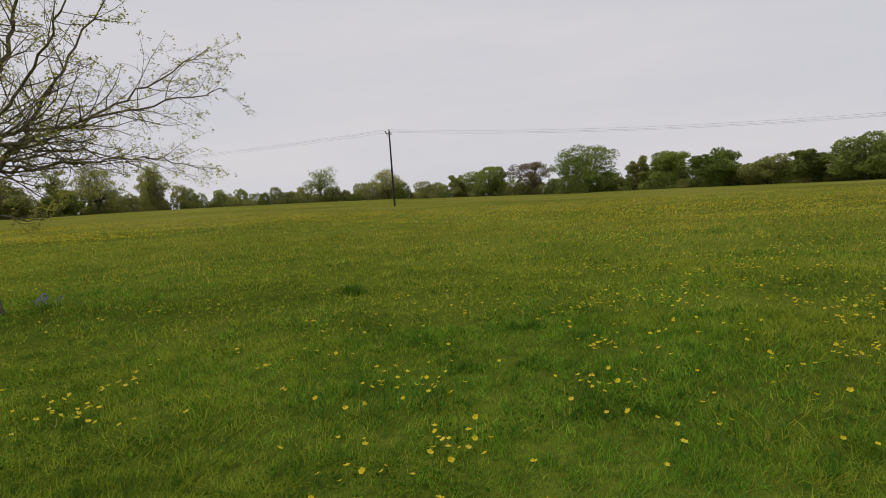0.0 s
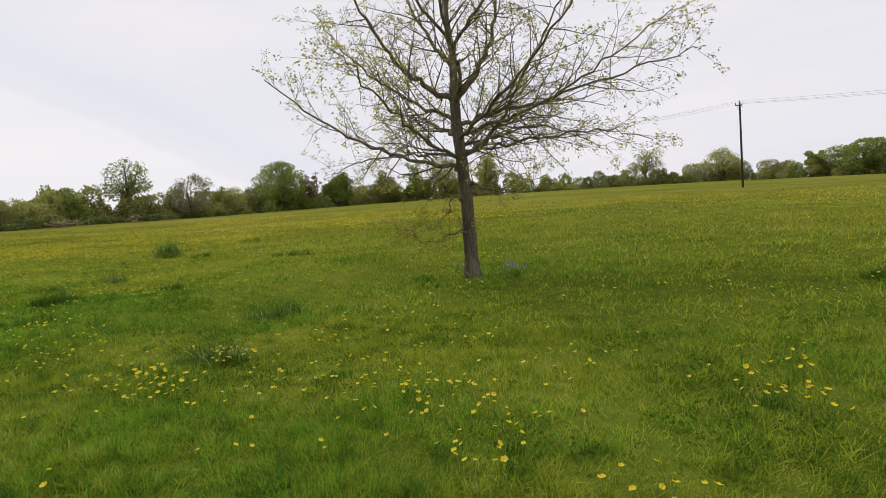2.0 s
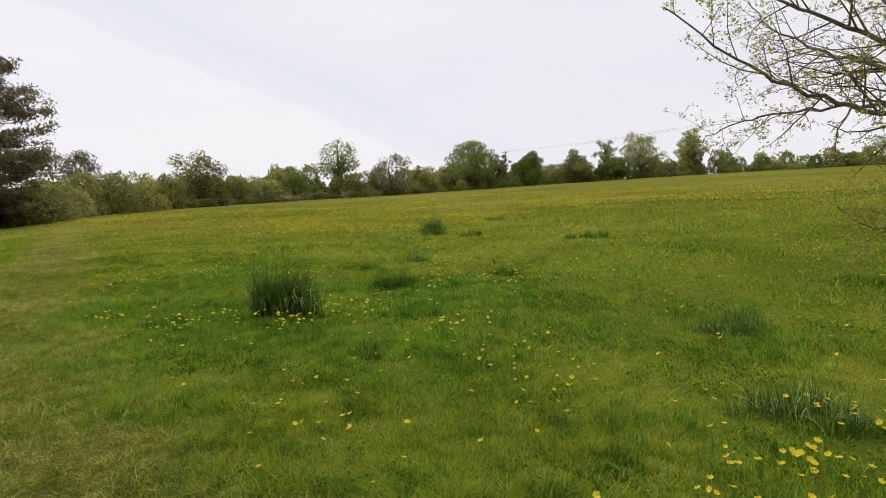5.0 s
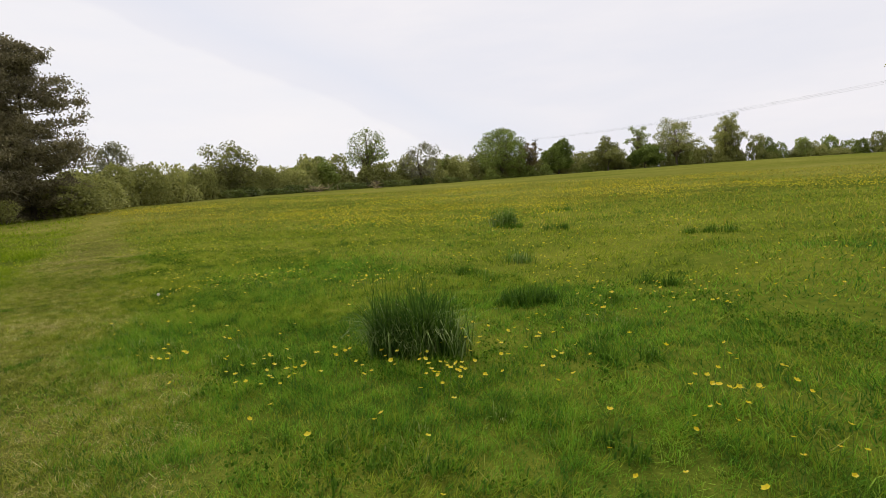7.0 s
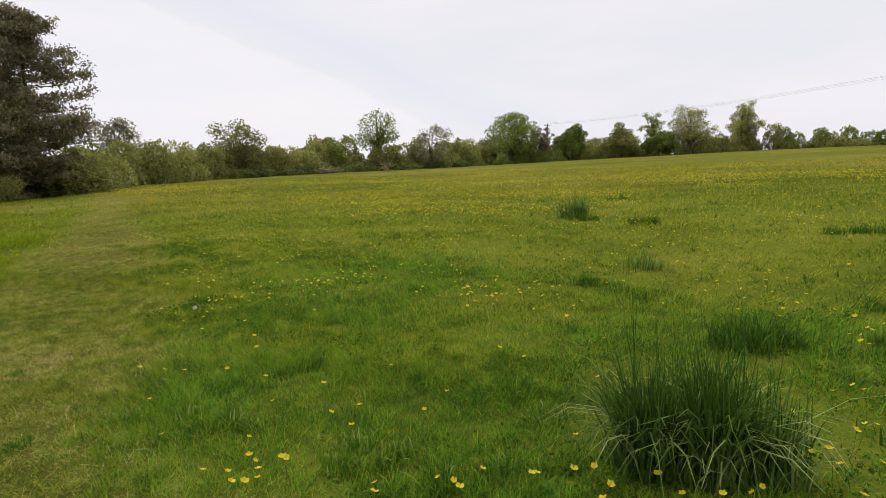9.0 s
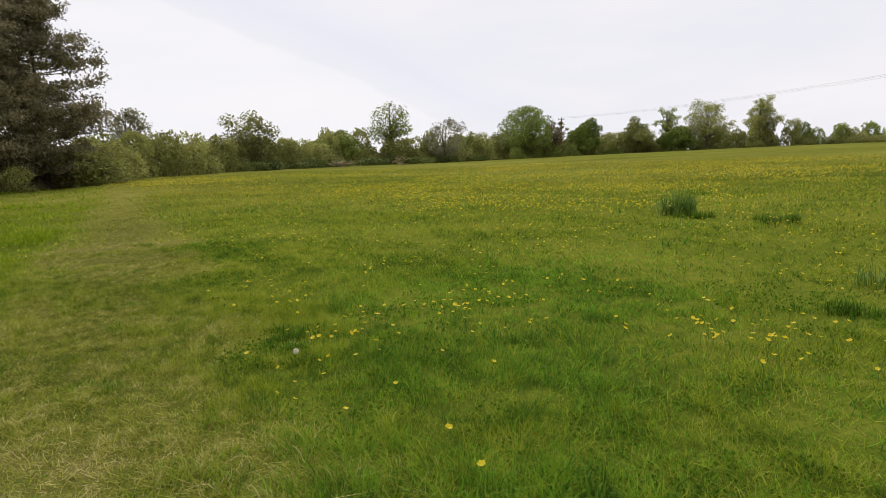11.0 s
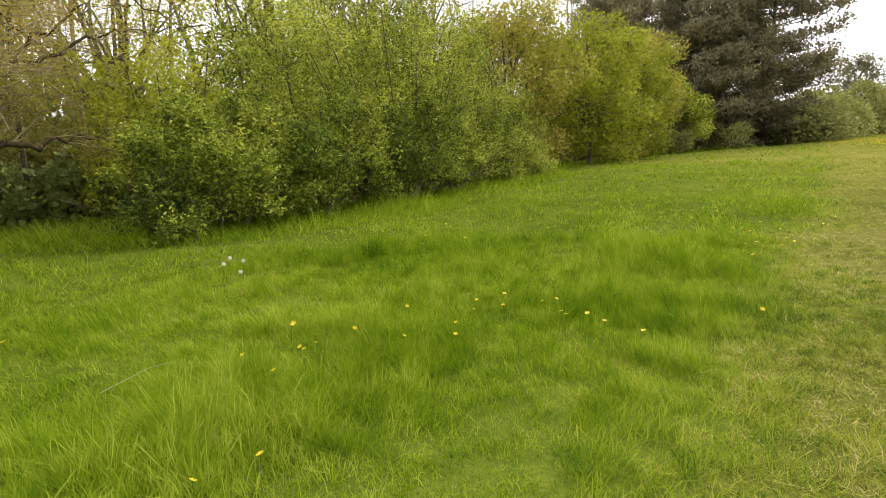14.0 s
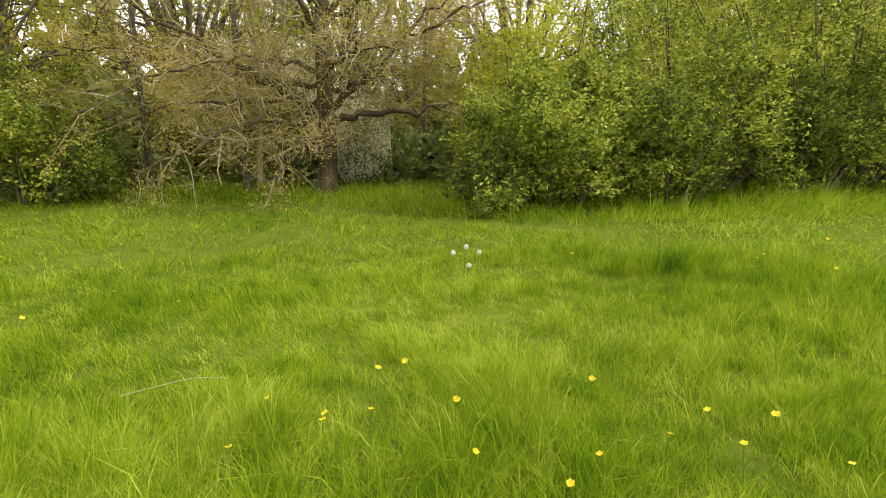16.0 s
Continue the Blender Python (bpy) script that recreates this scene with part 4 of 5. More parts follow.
def crown_lobes(rng, count, width, z0, z1, squash=1.0, ragged=0.3, depth=None):
    """Lobes spread over an egg-shaped crown."""
    depth = depth or width
    lobes = []
    for i in range(count):
        u = (i + 0.5) / count
        zz = 1 - 2 * u
        a = i * 2.39996 + rng.normal(0, 0.3)
        ring = math.sqrt(max(0, 1 - zz * zz))
        k = rng.uniform(0.55, 0.8 + ragged * 0.5)
        c = ((width / 2) * ring * math.cos(a) * k, (depth / 2) * ring * math.sin(a) * k, (z0 + z1) / 2 + (z1 - z0) / 2 * zz * k * squash)
        r = rng.uniform(0.2, 0.32) * (width + z1 - z0) / 2
        lobes.append((c, (r, r, r * 0.8)))
    return lobes


def bough_lobes(rng, boughs, width, z0, z1):
    """Lobes gathered on a few boughs of unequal reach, with notches between them."""
    lobes = []
    mid, half = (z0 + z1) / 2, (z1 - z0) / 2
    for b in range(boughs):
        a, up = b * 2.39996 + rng.normal(0, 0.35), 1 - 1.75 * (b + 0.5) / boughs + rng.normal(0, 0.12)
        ring = math.sqrt(max(0.08, 1 - min(abs(up), 1) ** 2)) * rng.uniform(0.5, 0.85)
        hub = np.array([width / 2 * ring * math.cos(a), width / 2 * ring * math.sin(a), mid + half * up * 0.72])
        size = rng.uniform(0.75, 1.25)
        for k in range(5):
            r = width * rng.uniform(0.1, 0.17) * size
            p = hub + rng.normal(0, 1, 3) * np.array([0.1 * width, 0.1 * width, 0.085 * (z1 - z0)])
            lobes.append(((p[0], p[1], max(p[2], r * 0.5)), (r * 1.1, r * 1.1, r * 0.78)))
    return lobes


def broad_tree(name, x, y, h, width, mat, seed, label, leaf=0.42, count=2600, lobe_count=14, crown_from=0.22, shell=0.5, ragged=0.3, trunk_r=None, group="", squash=1.0, bark=None, category="tree", twigs=0, solid=False, fine_lobe=1.0, boughs=0):
    """A round-headed tree: trunk, limbs that reach into the lobes of the crown, and the crown of leaf clumps."""
    rng = np.random.default_rng(seed)
    ob = thing(name, x, y, label, category, group, sink=0.1)
    lobes = bough_lobes(rng, boughs, width, h * crown_from, h) if boughs else crown_lobes(rng, lobe_count, width, h * crown_from, h, squash, ragged)
    lobes = [(c, tuple(v * fine_lobe for v in r)) for c, r in lobes]
    top = max(c[2] + r[2] for c, r in lobes)
    lobes = [((c[0], c[1], c[2] * h / top), r) for c, r in lobes]
    if solid:
        lobes.append(((0, 0, h * (0.5 + crown_from / 2)), (width * 0.3, width * 0.3, h * (1 - crown_from) * 0.34)))
    tr = trunk_r or h * 0.022
    fork = h * max(crown_from, 0.18)
    g = Geo()
    g.tube(bend([(0, 0, 0), (rng.normal(0, 0.1), rng.normal(0, 0.1), fork), (rng.normal(0, 0.3), rng.normal(0, 0.3), h * 0.6), (rng.normal(0, 0.4), rng.normal(0, 0.4), h * 0.85)], 4), np.linspace(tr * 1.25, tr * 0.2, 13), 7)
    part("trunk", g, bark or MAT_BARK, ob)
    for c, r in lobes:
        g = Geo()
        s = np.array([0, 0, fork * rng.uniform(0.8, 1.5)])
        m = (s + np.array(c)) / 2 + (0, 0, 0.08 * h) + rng.normal(0, 0.03 * h, 3)
        g.tube(bend([s, m, c], 4), np.linspace(tr * 0.5, tr * 0.1, 9), 4)
        for k in range(twigs):
            d = unit(rng.normal(size=3) + (0, 0, 0.4))
            q = np.array(c) + d * np.array(r) * rng.uniform(0.8, 1.25)
            g.tube([np.array(c) - d * 0.1, (np.array(c) + q) / 2 + rng.normal(0, 0.1, 3), q], [tr * 0.16, tr * 0.1, tr * 0.04], 3)
        part("limb", g, bark or MAT_TWIG, ob)
    g = Geo()
    g.leaves(lobed_points(rng, count, lobes, shell), leaf, rng, 0.0, 0.75)
    part("crown", g, mat, ob)
    return ob


def hedge_bush(name, mat, seed, label, width=8.0, height=5.0, leaf=0.4, count=3000, group="bushes of the field hedge"):
    """A bush broad at its foot, leafy to the ground."""
    rng = np.random.default_rng(seed)
    ob = thing(name, 0, 0, label, "bush", group, z=0)
    lobes = []
    for i in range(26):
        a, u = rng.uniform(0, 6.28), math.sqrt(rng.random())
        z = rng.uniform(0.12, 0.72) * height if i > 9 else 0.1 * height
        k = 1 - 0.45 * (z / height)
        r = rng.uniform(0.09, 0.2) * width
        lobes.append(((width * 0.42 * u * k * math.cos(a), width * 0.32 * u * k * math.sin(a), z), (r, r, min(r * 1.1, height - z))))
    g = Geo()
    for i in range(10):
        c, r = lobes[i]
        g.tube(bend([(c[0] * 0.3, c[1] * 0.3, -0.2), (c[0] * 0.7, c[1] * 0.7, c[2] * 0.6), (c[0], c[1], c[2] + r[2] * 0.8)], 3), np.linspace(0.07, 0.015, 7), 4)
    tagged(part("stem_tangle", g, MAT_TWIG, ob), kind="stuff")
    g = Geo()
    p = lobed_points(rng, count, lobes, 0.4)
    p = p[p[:, 2] > -0.1]
    g.leaves(p, leaf, rng, 0.0, 0.8)
    part("foliage", g, mat, ob)
    return ob


def place(ob, x, y, turn, sx, sz, sink=0.15):
    return Matrix.LocRotScale((x, y, float(rise(x, y)) - sink), Euler((0, 0, turn)), (sx, sx, sz))


def along(line, step):
    """Evenly spaced places on a polyline."""
    pts = np.array(line, float)
    seg = np.linalg.norm(np.diff(pts, axis=0), axis=1)
    acc = np.concatenate([[0], np.cumsum(seg)])
    s = np.arange(0, acc[-1], step)
    return np.stack([np.interp(s, acc, pts[:, k]) for k in range(2)], -1)


# the hedge round the field
def build_hedges():
    rng = np.random.default_rng(12)
    kinds = [hedge_bush("hedge_bush", MAT_HEDGE, 101, "dense mid-green hedgerow bush at the field edge"),
             hedge_bush("hedge_bush", MAT_OAKLEAF, 102, "dark green hedgerow bush at the field edge"),
             hedge_bush("hedge_bush", MAT_HEDGE, 103, "broad rounded hedgerow bush at the field edge"),
             hedge_bush("hedge_bush", MAT_HEDGE, 104, "light green hedgerow bush at the field edge"),
             hedge_bush("bramble_bank", MAT_BRAMBLE, 105, "low grey-green bramble thicket before the hedge", 6.0, 1.8, 0.34, 1500, "brambles before the hedge"),
             hedge_bush("hedge_bush", MAT_HEDGE, 106, "olive-green hawthorn bush of the field hedge", 8.0, 5.0, 0.3, 4600),
             hedge_bush("hedge_bush", MAT_HEDGE, 107, "olive-green hawthorn bush of the field hedge", 8.0, 5.0, 0.3, 4600)]
    spots = []
    left = along([(-90, 9), (-97, 14), (-106, 24), (-117, 37), (-126, 52)], 2.5)
    for x, y in left:
        spots.append((int(rng.choice([5, 6])), x, y, rng.uniform(0.8, 1.1), rng.uniform(1.05, 1.3)))
    for x, y in along([(-128, 55), (-136, 63), (-137, 78), (-136, 100), (-143, 118), (-142, 132), (-136, 148), (-130, 166), (-122, 182)], 3.9):
        spots.append((rng.choice([0, 3, 2, 3, 0]), x, y, rng.uniform(1.0, 1.35), rng.uniform(1.2, 1.85)))
    for x, y in along([(-122, 184), (-108, 197), (-92, 208), (-70, 216), (-46, 222), (-20, 217), (4, 208), (20, 202), (34, 190)], 3.9):
        spots.append((rng.choice([0, 1, 2, 1, 0]), x, y, rng.uniform(0.95, 1.25), rng.uniform(1.5, 2.0) if x < -88 else rng.uniform(0.95, 1.45)))
    for x, y in along([(36, 188), (50, 174), (62, 160), (74, 146), (86, 128), (96, 110), (104, 88), (106, 60)], 3.9):
        spots.append((rng.choice([0, 1, 2, 1, 0]), x, y, rng.uniform(0.95, 1.25), rng.uniform(0.95, 1.35)))
    spots += [(int(rng.choice([0, 1, 2])), x * 0.985, y * 0.985, 0.75, rng.uniform(0.5, 0.75)) for _, x, y, _, _ in spots[24::2]]
    for k, x, y, sx, sz in spots:
        x, y = x + rng.normal(0, 1.0), y + rng.normal(0, 1.0)
        copy_thing(kinds[k], place(kinds[k], x, y, rng.uniform(0, 6.28), sx, sz))
    for x, y in along([(-82, 8), (-95, 4), (-100, -8), (-95, -18), (-84, -20), (-74, -16)], 4.0):
        copy_thing(kinds[5], place(kinds[5], x, y, rng.uniform(0, 6.28), rng.uniform(0.9, 1.2), rng.uniform(0.8, 1.1)))
    for x, y in along([(-110, 33), (-119, 47), (-124, 60), (-127, 74), (-129, 90), (-131, 108)], 5.0):
        copy_thing(kinds[4], place(kinds[4], x + rng.normal(0, 0.8), y + rng.normal(0, 0.8), rng.uniform(0, 6.28), rng.uniform(0.8, 1.2), rng.uniform(0.7, 1.1)))
    for x, y in ((-136, 122), (-139, 127), (-138, 133), (-134, 137), (-141, 112), (-132, 143)):
        copy_thing(kinds[1], place(kinds[1], x, y, rng.uniform(0, 6.28), 0.9, rng.uniform(0.7, 0.9)))
    spare = ((-146, 70), (-148, 90), (-150, 110), (-152, 128), (-134, 60), (-104, 8), (-110, 14))
    for ob, (x, y) in zip(kinds, spare):
        ob.matrix_basis = place(ob, x, y, 0.4, 1.0, 1.1)


build_hedges()

HEDGE_TREES = (  # x, y, height, width, leaf, seed, kind
    (-112, 17, 10.5, 5.0, "grey", 1), (-115, 36, 10.2, 9.5, "spring", 2), (-135, 62, 8.2, 9.5, "oak", 3), (-134, 77, 15.2, 11.0, "sparse", 34),
    (-130, 91, 11.2, 10.0, "grey", 5), (-141, 109, 8.5, 6.5, "sparse", 6), (-138, 129, 16.0, 15.5, "dark", 7), (-136, 139, 11.0, 7.0, "red", 8),
    (-131, 148, 11.4, 9.5, "dark", 9), (-124, 165, 11.6, 10.0, "hedge", 10), (-114, 171, 7.8, 9.0, "dark", 11), (-126, 187, 15.8, 8.5, "sparse", 12),
    (-113, 189, 17.2, 13.0, "pale", 13), (-101, 200, 16.6, 10.5, "pale", 14), (-46, 219, 13.5, 13.5, "sparse", 15), (-20, 214, 11.6, 13.0, "pale", 16),
    (6, 205, 8.0, 6.0, "hedge", 17), (17, 199, 10.4, 14.0, "oak", 18), (30, 187, 11.0, 10.5, "red", 19), (45, 174, 14.6, 17.0, "dark", 20),
    (57, 165, 9.8, 6.5, "pale", 21), (63, 158, 10.6, 10.0, "dark", 22), (69, 144, 9.8, 10.0, "dark", 23), (77, 135, 6.8, 11.0, "hedge", 24),
    (81, 126, 7.4, 7.5, "oak", 25), (86, 116, 9.6, 12.0, "oak", 26))
LOOKS = {
    "oak": (MAT_OAKLEAF, "full dark green oak in the field hedge", 0.5, 8000, 16, 0.05, 0.5, 0),
    "dark": (MAT_DARKOAK, "full dark green oak in the field hedge", 0.48, 11000, 18, 0.05, 0.6, 0),
    "hedge": (MAT_HEDGE, "mid-green round tree in the field hedge", 0.48, 6500, 12, 0.05, 0.5, 0),
    "pale": (MAT_HEDGE, "tall tree with thin pale spring leaves in the hedge", 0.42, 7500, 16, 0.1, 0.9, 3),
    "spring": (MAT_HEDGE, "feathery light green shrubby tree in the hedge", 0.42, 3200, 16, 0.1, 0.8, 7),
    "sparse": (MAT_OAKLEAF, "gnarled half-bare oak with thin leaf clumps", 0.42, 2600, 13, 0.28, 0.8, 3),
    "grey": (MAT_GREYLEAF, "grey-green willow with fine bare twigs", 0.36, 3600, 14, 0.08, 0.9, 9),
    "red": (MAT_REDLEAF, "brownish tree with half-open copper buds", 0.45, 3000, 12, 0.2, 0.7, 6)}
for x, y, h, width, kind, seed in HEDGE_TREES:
    mat, label, leaf, count, lobe_count, low, shell, twigs = LOOKS[kind]
    broad_tree("hedge_tree", x, y, h, width, mat, 500 + seed, label, leaf, count, lobe_count, low, shell, 0.45 if kind in ("sparse", "pale") else 0.25, group="trees in the field hedge", twigs=twigs, solid=kind in ("oak", "hedge", "dark"), fine_lobe=0.75 if kind in ("grey", "spring") else 1.0, boughs={"oak": 11, "dark": 13, "hedge": 10, "pale": 12, "sparse": 9, "red": 9}.get(kind, 0))


# ---- pines at the wood's corner ----
def pine(x, y, h, width, seed):
    rng = np.random.default_rng(seed)
    ob = thing("pine", x, y, "dark grey-green pine with layered boughs to ground", "pine tree", "pines at the wood corner", sink=0.1)
    g = Geo()
    g.tube(bend([(0, 0, 0), (0.1, 0.05, h * 0.4), (-0.05, 0.1, h * 0.75), (0.1, 0, h)], 6), np.linspace(0.32, 0.03, 19), 8)
    part("trunk", g, MAT_BARK, ob)
    b, nd = Geo(), Geo()
    z = h * 0.03
    at = []
    while z < h * 0.98:
        u = z / h
        reach = width / 2 * (0.72 + 0.28 * min(u, 0.35) / 0.35 - 0.78 * (max(0, u - 0.35) / 0.65) ** 1.5)
        for k in range(4):
            a = rng.uniform(0, 6.28)
            L = max(0.5, reach * rng.uniform(0.45, 1.1))
            d = np.array([math.cos(a), math.sin(a), 0])
            side_ = np.array([-d[1], d[0], 0])
            s = np.array([0, 0, z + rng.normal(0, 0.3)])
            lift = rng.uniform(0.05, 0.32)
            line = bend([s, s + d * L * 0.5 + (0, 0, 0.25 * lift * L), s + d * L + (0, 0, lift * L)], 4)
            b.tube(line, np.linspace(0.06, 0.012, 9), 4)
            # rounded pads of needles along the outer bough
            for m in range(int(3 + L * 1.1)):
                t = rng.uniform(0.35, 1.05)
                c = s + d * L * t + (0, 0, lift * L * t ** 1.6 + 0.15) + side_ * rng.normal(0, 0.16 * L + 0.1)
                n = rng.integers(26, 44)
                at.append(c + rng.normal(0, 1, (n, 3)) * np.array([0.38, 0.38, 0.24]) * rng.uniform(0.7, 1.25))
        z += h * 0.024 * rng.uniform(0.8, 1.3)
    part("bough_tier", b, MAT_TWIG, ob)
    at = np.concatenate(at)
    n = len(at)
    # each tuft is two narrow spikes of needles
    for k in range(2):
        d = rng.normal(size=(n, 3)) + (0, 0, 0.6)
        d /= np.linalg.norm(d, axis=1, keepdims=True)
        s = np.cross(d, rng.normal(size=(n, 3)))
        s /= np.linalg.norm(s, axis=1, keepdims=True)
        L = rng.uniform(0.16, 0.32, n)[:, None]
        v = np.stack([at - s * 0.075, at + s * 0.075, at + d * L], 1).reshape(-1, 3)
        nd.add(v, np.arange(3 * n).reshape(-1, 3))
    part("needles", nd, MAT_PINE, ob)


for x, y, h, width, seed in ((-84, 4.4, 18.5, 15.0, 61), (-90, 0.5, 18.5, 14.0, 62), (-80, -1.8, 17.5, 14.0, 63), (-86, -9, 18.5, 12.0, 64), (-78, -10, 17.0, 11.0, 65)):
    pine(x, y, h, width, seed)


# ---- shrubs close to the path ----
def leafy_shrub(x, y, width, depth, height, count, seed, label, mat=None, leaf=0.088, group="shrubs along the wood edge", name="shrub", sprig=6, lobe=0.5, inner=3000):
    """Stems, shoots and small leaves that gather along the shoots."""
    rng = np.random.default_rng(seed)
    ob = thing(name, x, y, label, "shrub", group, sink=0.05)
    lobes = [((0, 0, height * 0.4), (width * 0.3, depth * 0.28, height * 0.34))]
    n = int((width + depth) * height * 0.8 * (0.6 / lobe) ** 1.3) + 8
    for i in range(n):
        a, el = rng.uniform(0, 6.28), math.asin(rng.random() ** 0.8)
        r = rng.uniform(0.3, 1.1) * lobe * (0.6 + 0.1 * height)
        k = math.cos(el) ** 0.65 * rng.uniform(0.68, 1.14)
        lobes.append(((max(0.1, width / 2 - r) * k * math.cos(a), max(0.1, depth / 2 - r) * k * math.sin(a), max((height - r) * math.sin(el) ** 0.85 * rng.uniform(0.85, 1.05), r * 0.5)), (r, r, r)))
    g = Geo()
    for i in range(1, n, 2):
        c, r = lobes[i]
        g.tube(bend([(c[0] * 0.35, c[1] * 0.35, -0.05), (c[0] * 0.75, c[1] * 0.75, c[2] * 0.6), c], 4), np.linspace(0.035, 0.008, 9), 5)
    tagged(part("stem_tangle", g, MAT_TWIG, ob), kind="stuff")
    # shoots on the outside, each with a row of leaves
    p = lobed_points(rng, int(0.85 * count / sprig), lobes, 0.5)
    p = p[p[:, 2] > 0.02]
    m = len(p)
    d = p / np.array([width / 2, depth / 2, height]) + rng.normal(0, 0.5, (m, 3)) + (0, 0, 0.35)
    d /= np.linalg.norm(d, axis=1, keepdims=True)
    L = np.where(rng.random(m) < 0.12, rng.uniform(0.35, 0.75, m), rng.uniform(0.12, 0.32, m))
    tw = Geo()
    side_ = np.cross(d, rng.normal(size=(m, 3)))
    side_ /= np.linalg.norm(side_, axis=1, keepdims=True)
    v = np.stack([p - side_ * 0.004, p + side_ * 0.004, p + d * L[:, None]], 1).reshape(-1, 3)
    tw.add(v, np.arange(3 * m).reshape(-1, 3))
    tagged(part("shoot_spray", tw, MAT_TWIG, ob), kind="stuff")
    lf = Geo()
    for k in range(sprig):
        lf.leaves(p + d * (L * (k + 0.6) / sprig)[:, None] + rng.normal(0, 0.02, (m, 3)), leaf, rng, 0.1, 0.48)
    # larger shaded leaves in the heart
    q = rng.normal(0, 1, (inner, 3))
    q /= np.linalg.norm(q, axis=1, keepdims=True)
    q = q * np.array([width * 0.38, depth * 0.36, height * 0.4]) * (rng.random((inner, 1)) ** 0.4) + (0, 0, height * 0.45)
    lf.leaves(q[q[:, 2] > 0.05], leaf * 1.15, rng, 0.2, 0.55)
    part("foliage", lf, mat or MAT_SHRUB, ob)
    return ob


BUSH = "tall dense shrub with small fresh green leaves"
leafy_shrub(-28.5, -9.9, 4.2, 3.6, 2.9, 38000, 201, BUSH)
leafy_shrub(-36.8, -9.7, 14.5, 5.6, 6.3, 80000, 219, BUSH, lobe=0.42, inner=5000)
leafy_shrub(-32.2, -10.1, 5.4, 5.0, 4.6, 30000, 202, BUSH)
leafy_shrub(-36.0, -9.6, 5.6, 5.2, 5.4, 18000, 203, BUSH)
leafy_shrub(-39.6, -9.3, 5.0, 4.6, 5.0, 14000, 204, BUSH)
leafy_shrub(-42.6, -8.9, 4.6, 4.4, 4.2, 18000, 216, BUSH)
leafy_shrub(-30.5, -13.4, 6.0, 4.0, 5.2, 10000, 205, BUSH, MAT_SPRING, 0.11)
leafy_shrub(-34.5, -13.6, 6.0, 4.0, 6.4, 10000, 210, BUSH, MAT_SHRUB, 0.12)
for x, y, w_, h_, seed in ((-30.4, -8.9, 3.2, 2.2, 211), (-34.0, -8.7, 3.6, 2.7, 212), (-37.8, -8.7, 3.6, 2.4, 213), (-41.4, -8.1, 3.4, 2.2, 214), (-44.6, -7.9, 3.2, 2.0, 218)):
    leafy_shrub(x, y, w_, w_ * 0.72, h_, int(6000 * h_), seed, "lower leafy shrub at the front of the bushes", inner=700)
leafy_shrub(-26.8, -9.1, 0.8, 0.7, 0.6, 1000, 215, "low leafy shrub at the foot of the bushes", lobe=0.22, inner=100)
leafy_shrub(-27.2, -9.8, 2.2, 1.8, 1.2, 5000, 206, "low leafy shrub at the foot of the bushes", inner=300)
leafy_shrub(-19.3, -14.4, 3.8, 3.2, 2.8, 20000, 207, "dark green shrub under the wood edge", MAT_SHRUB)
leafy_shrub(-16.5, -15.0, 4.0, 3.0, 3.8, 14000, 208, "dark green shrub under the wood edge", MAT_SHRUB)
leafy_shrub(-44.5, -12.0, 5.5, 4.5, 6.0, 18000, 209, BUSH, MAT_GOLD, 0.11, inner=3000)


# ---- spring trees between the shrubs and the pines ----
for x, y, h, width, mat, seed, label in (
        (-49, -10.5, 9.0, 7.0, MAT_GOLD, 221, "bronze-green young oak at the wood edge"), (-54, -7.0, 8.6, 6.5, MAT_MAPLE, 222, "bright yellow-green maple at the wood edge"),
        (-60, -6.0, 8.8, 6.5, MAT_MAPLE, 223, "bright yellow-green maple at the wood edge"), (-56, -12.5, 10.5, 7.5, MAT_GOLD, 224, "bronze-green young oak at the wood edge"),
        (-66, -6.0, 9.5, 7.0, MAT_GOLD, 225, "bronze-green young oak at the wood edge"), (-72, -3.5, 6.5, 6.0, MAT_SHRUB, 226, "green bushy tree before the pines")):
    broad_tree("edge_tree", x, y, h, width, mat, seed, label, 0.17, 18000, 44, 0.03, 0.85, 0.6, trunk_r=0.11, group="spring trees along the wood edge", twigs=6, fine_lobe=0.56)
for x, y, w_, h_, seed in ((-76, 1.5, 4.5, 2.6, 231), (-90, 8.0, 5.0, 3.5, 232), (-68, -2.6, 3.5, 2.0, 233), (-75, -3.5, 6.0, 4.0, 234), (-79, 0.5, 5.0, 3.0, 235)):
    leafy_shrub(x, y, w_, w_ * 0.8, h_, 2500, seed, "low scrub at the foot of the trees", MAT_HEDGE, 0.16, inner=300)


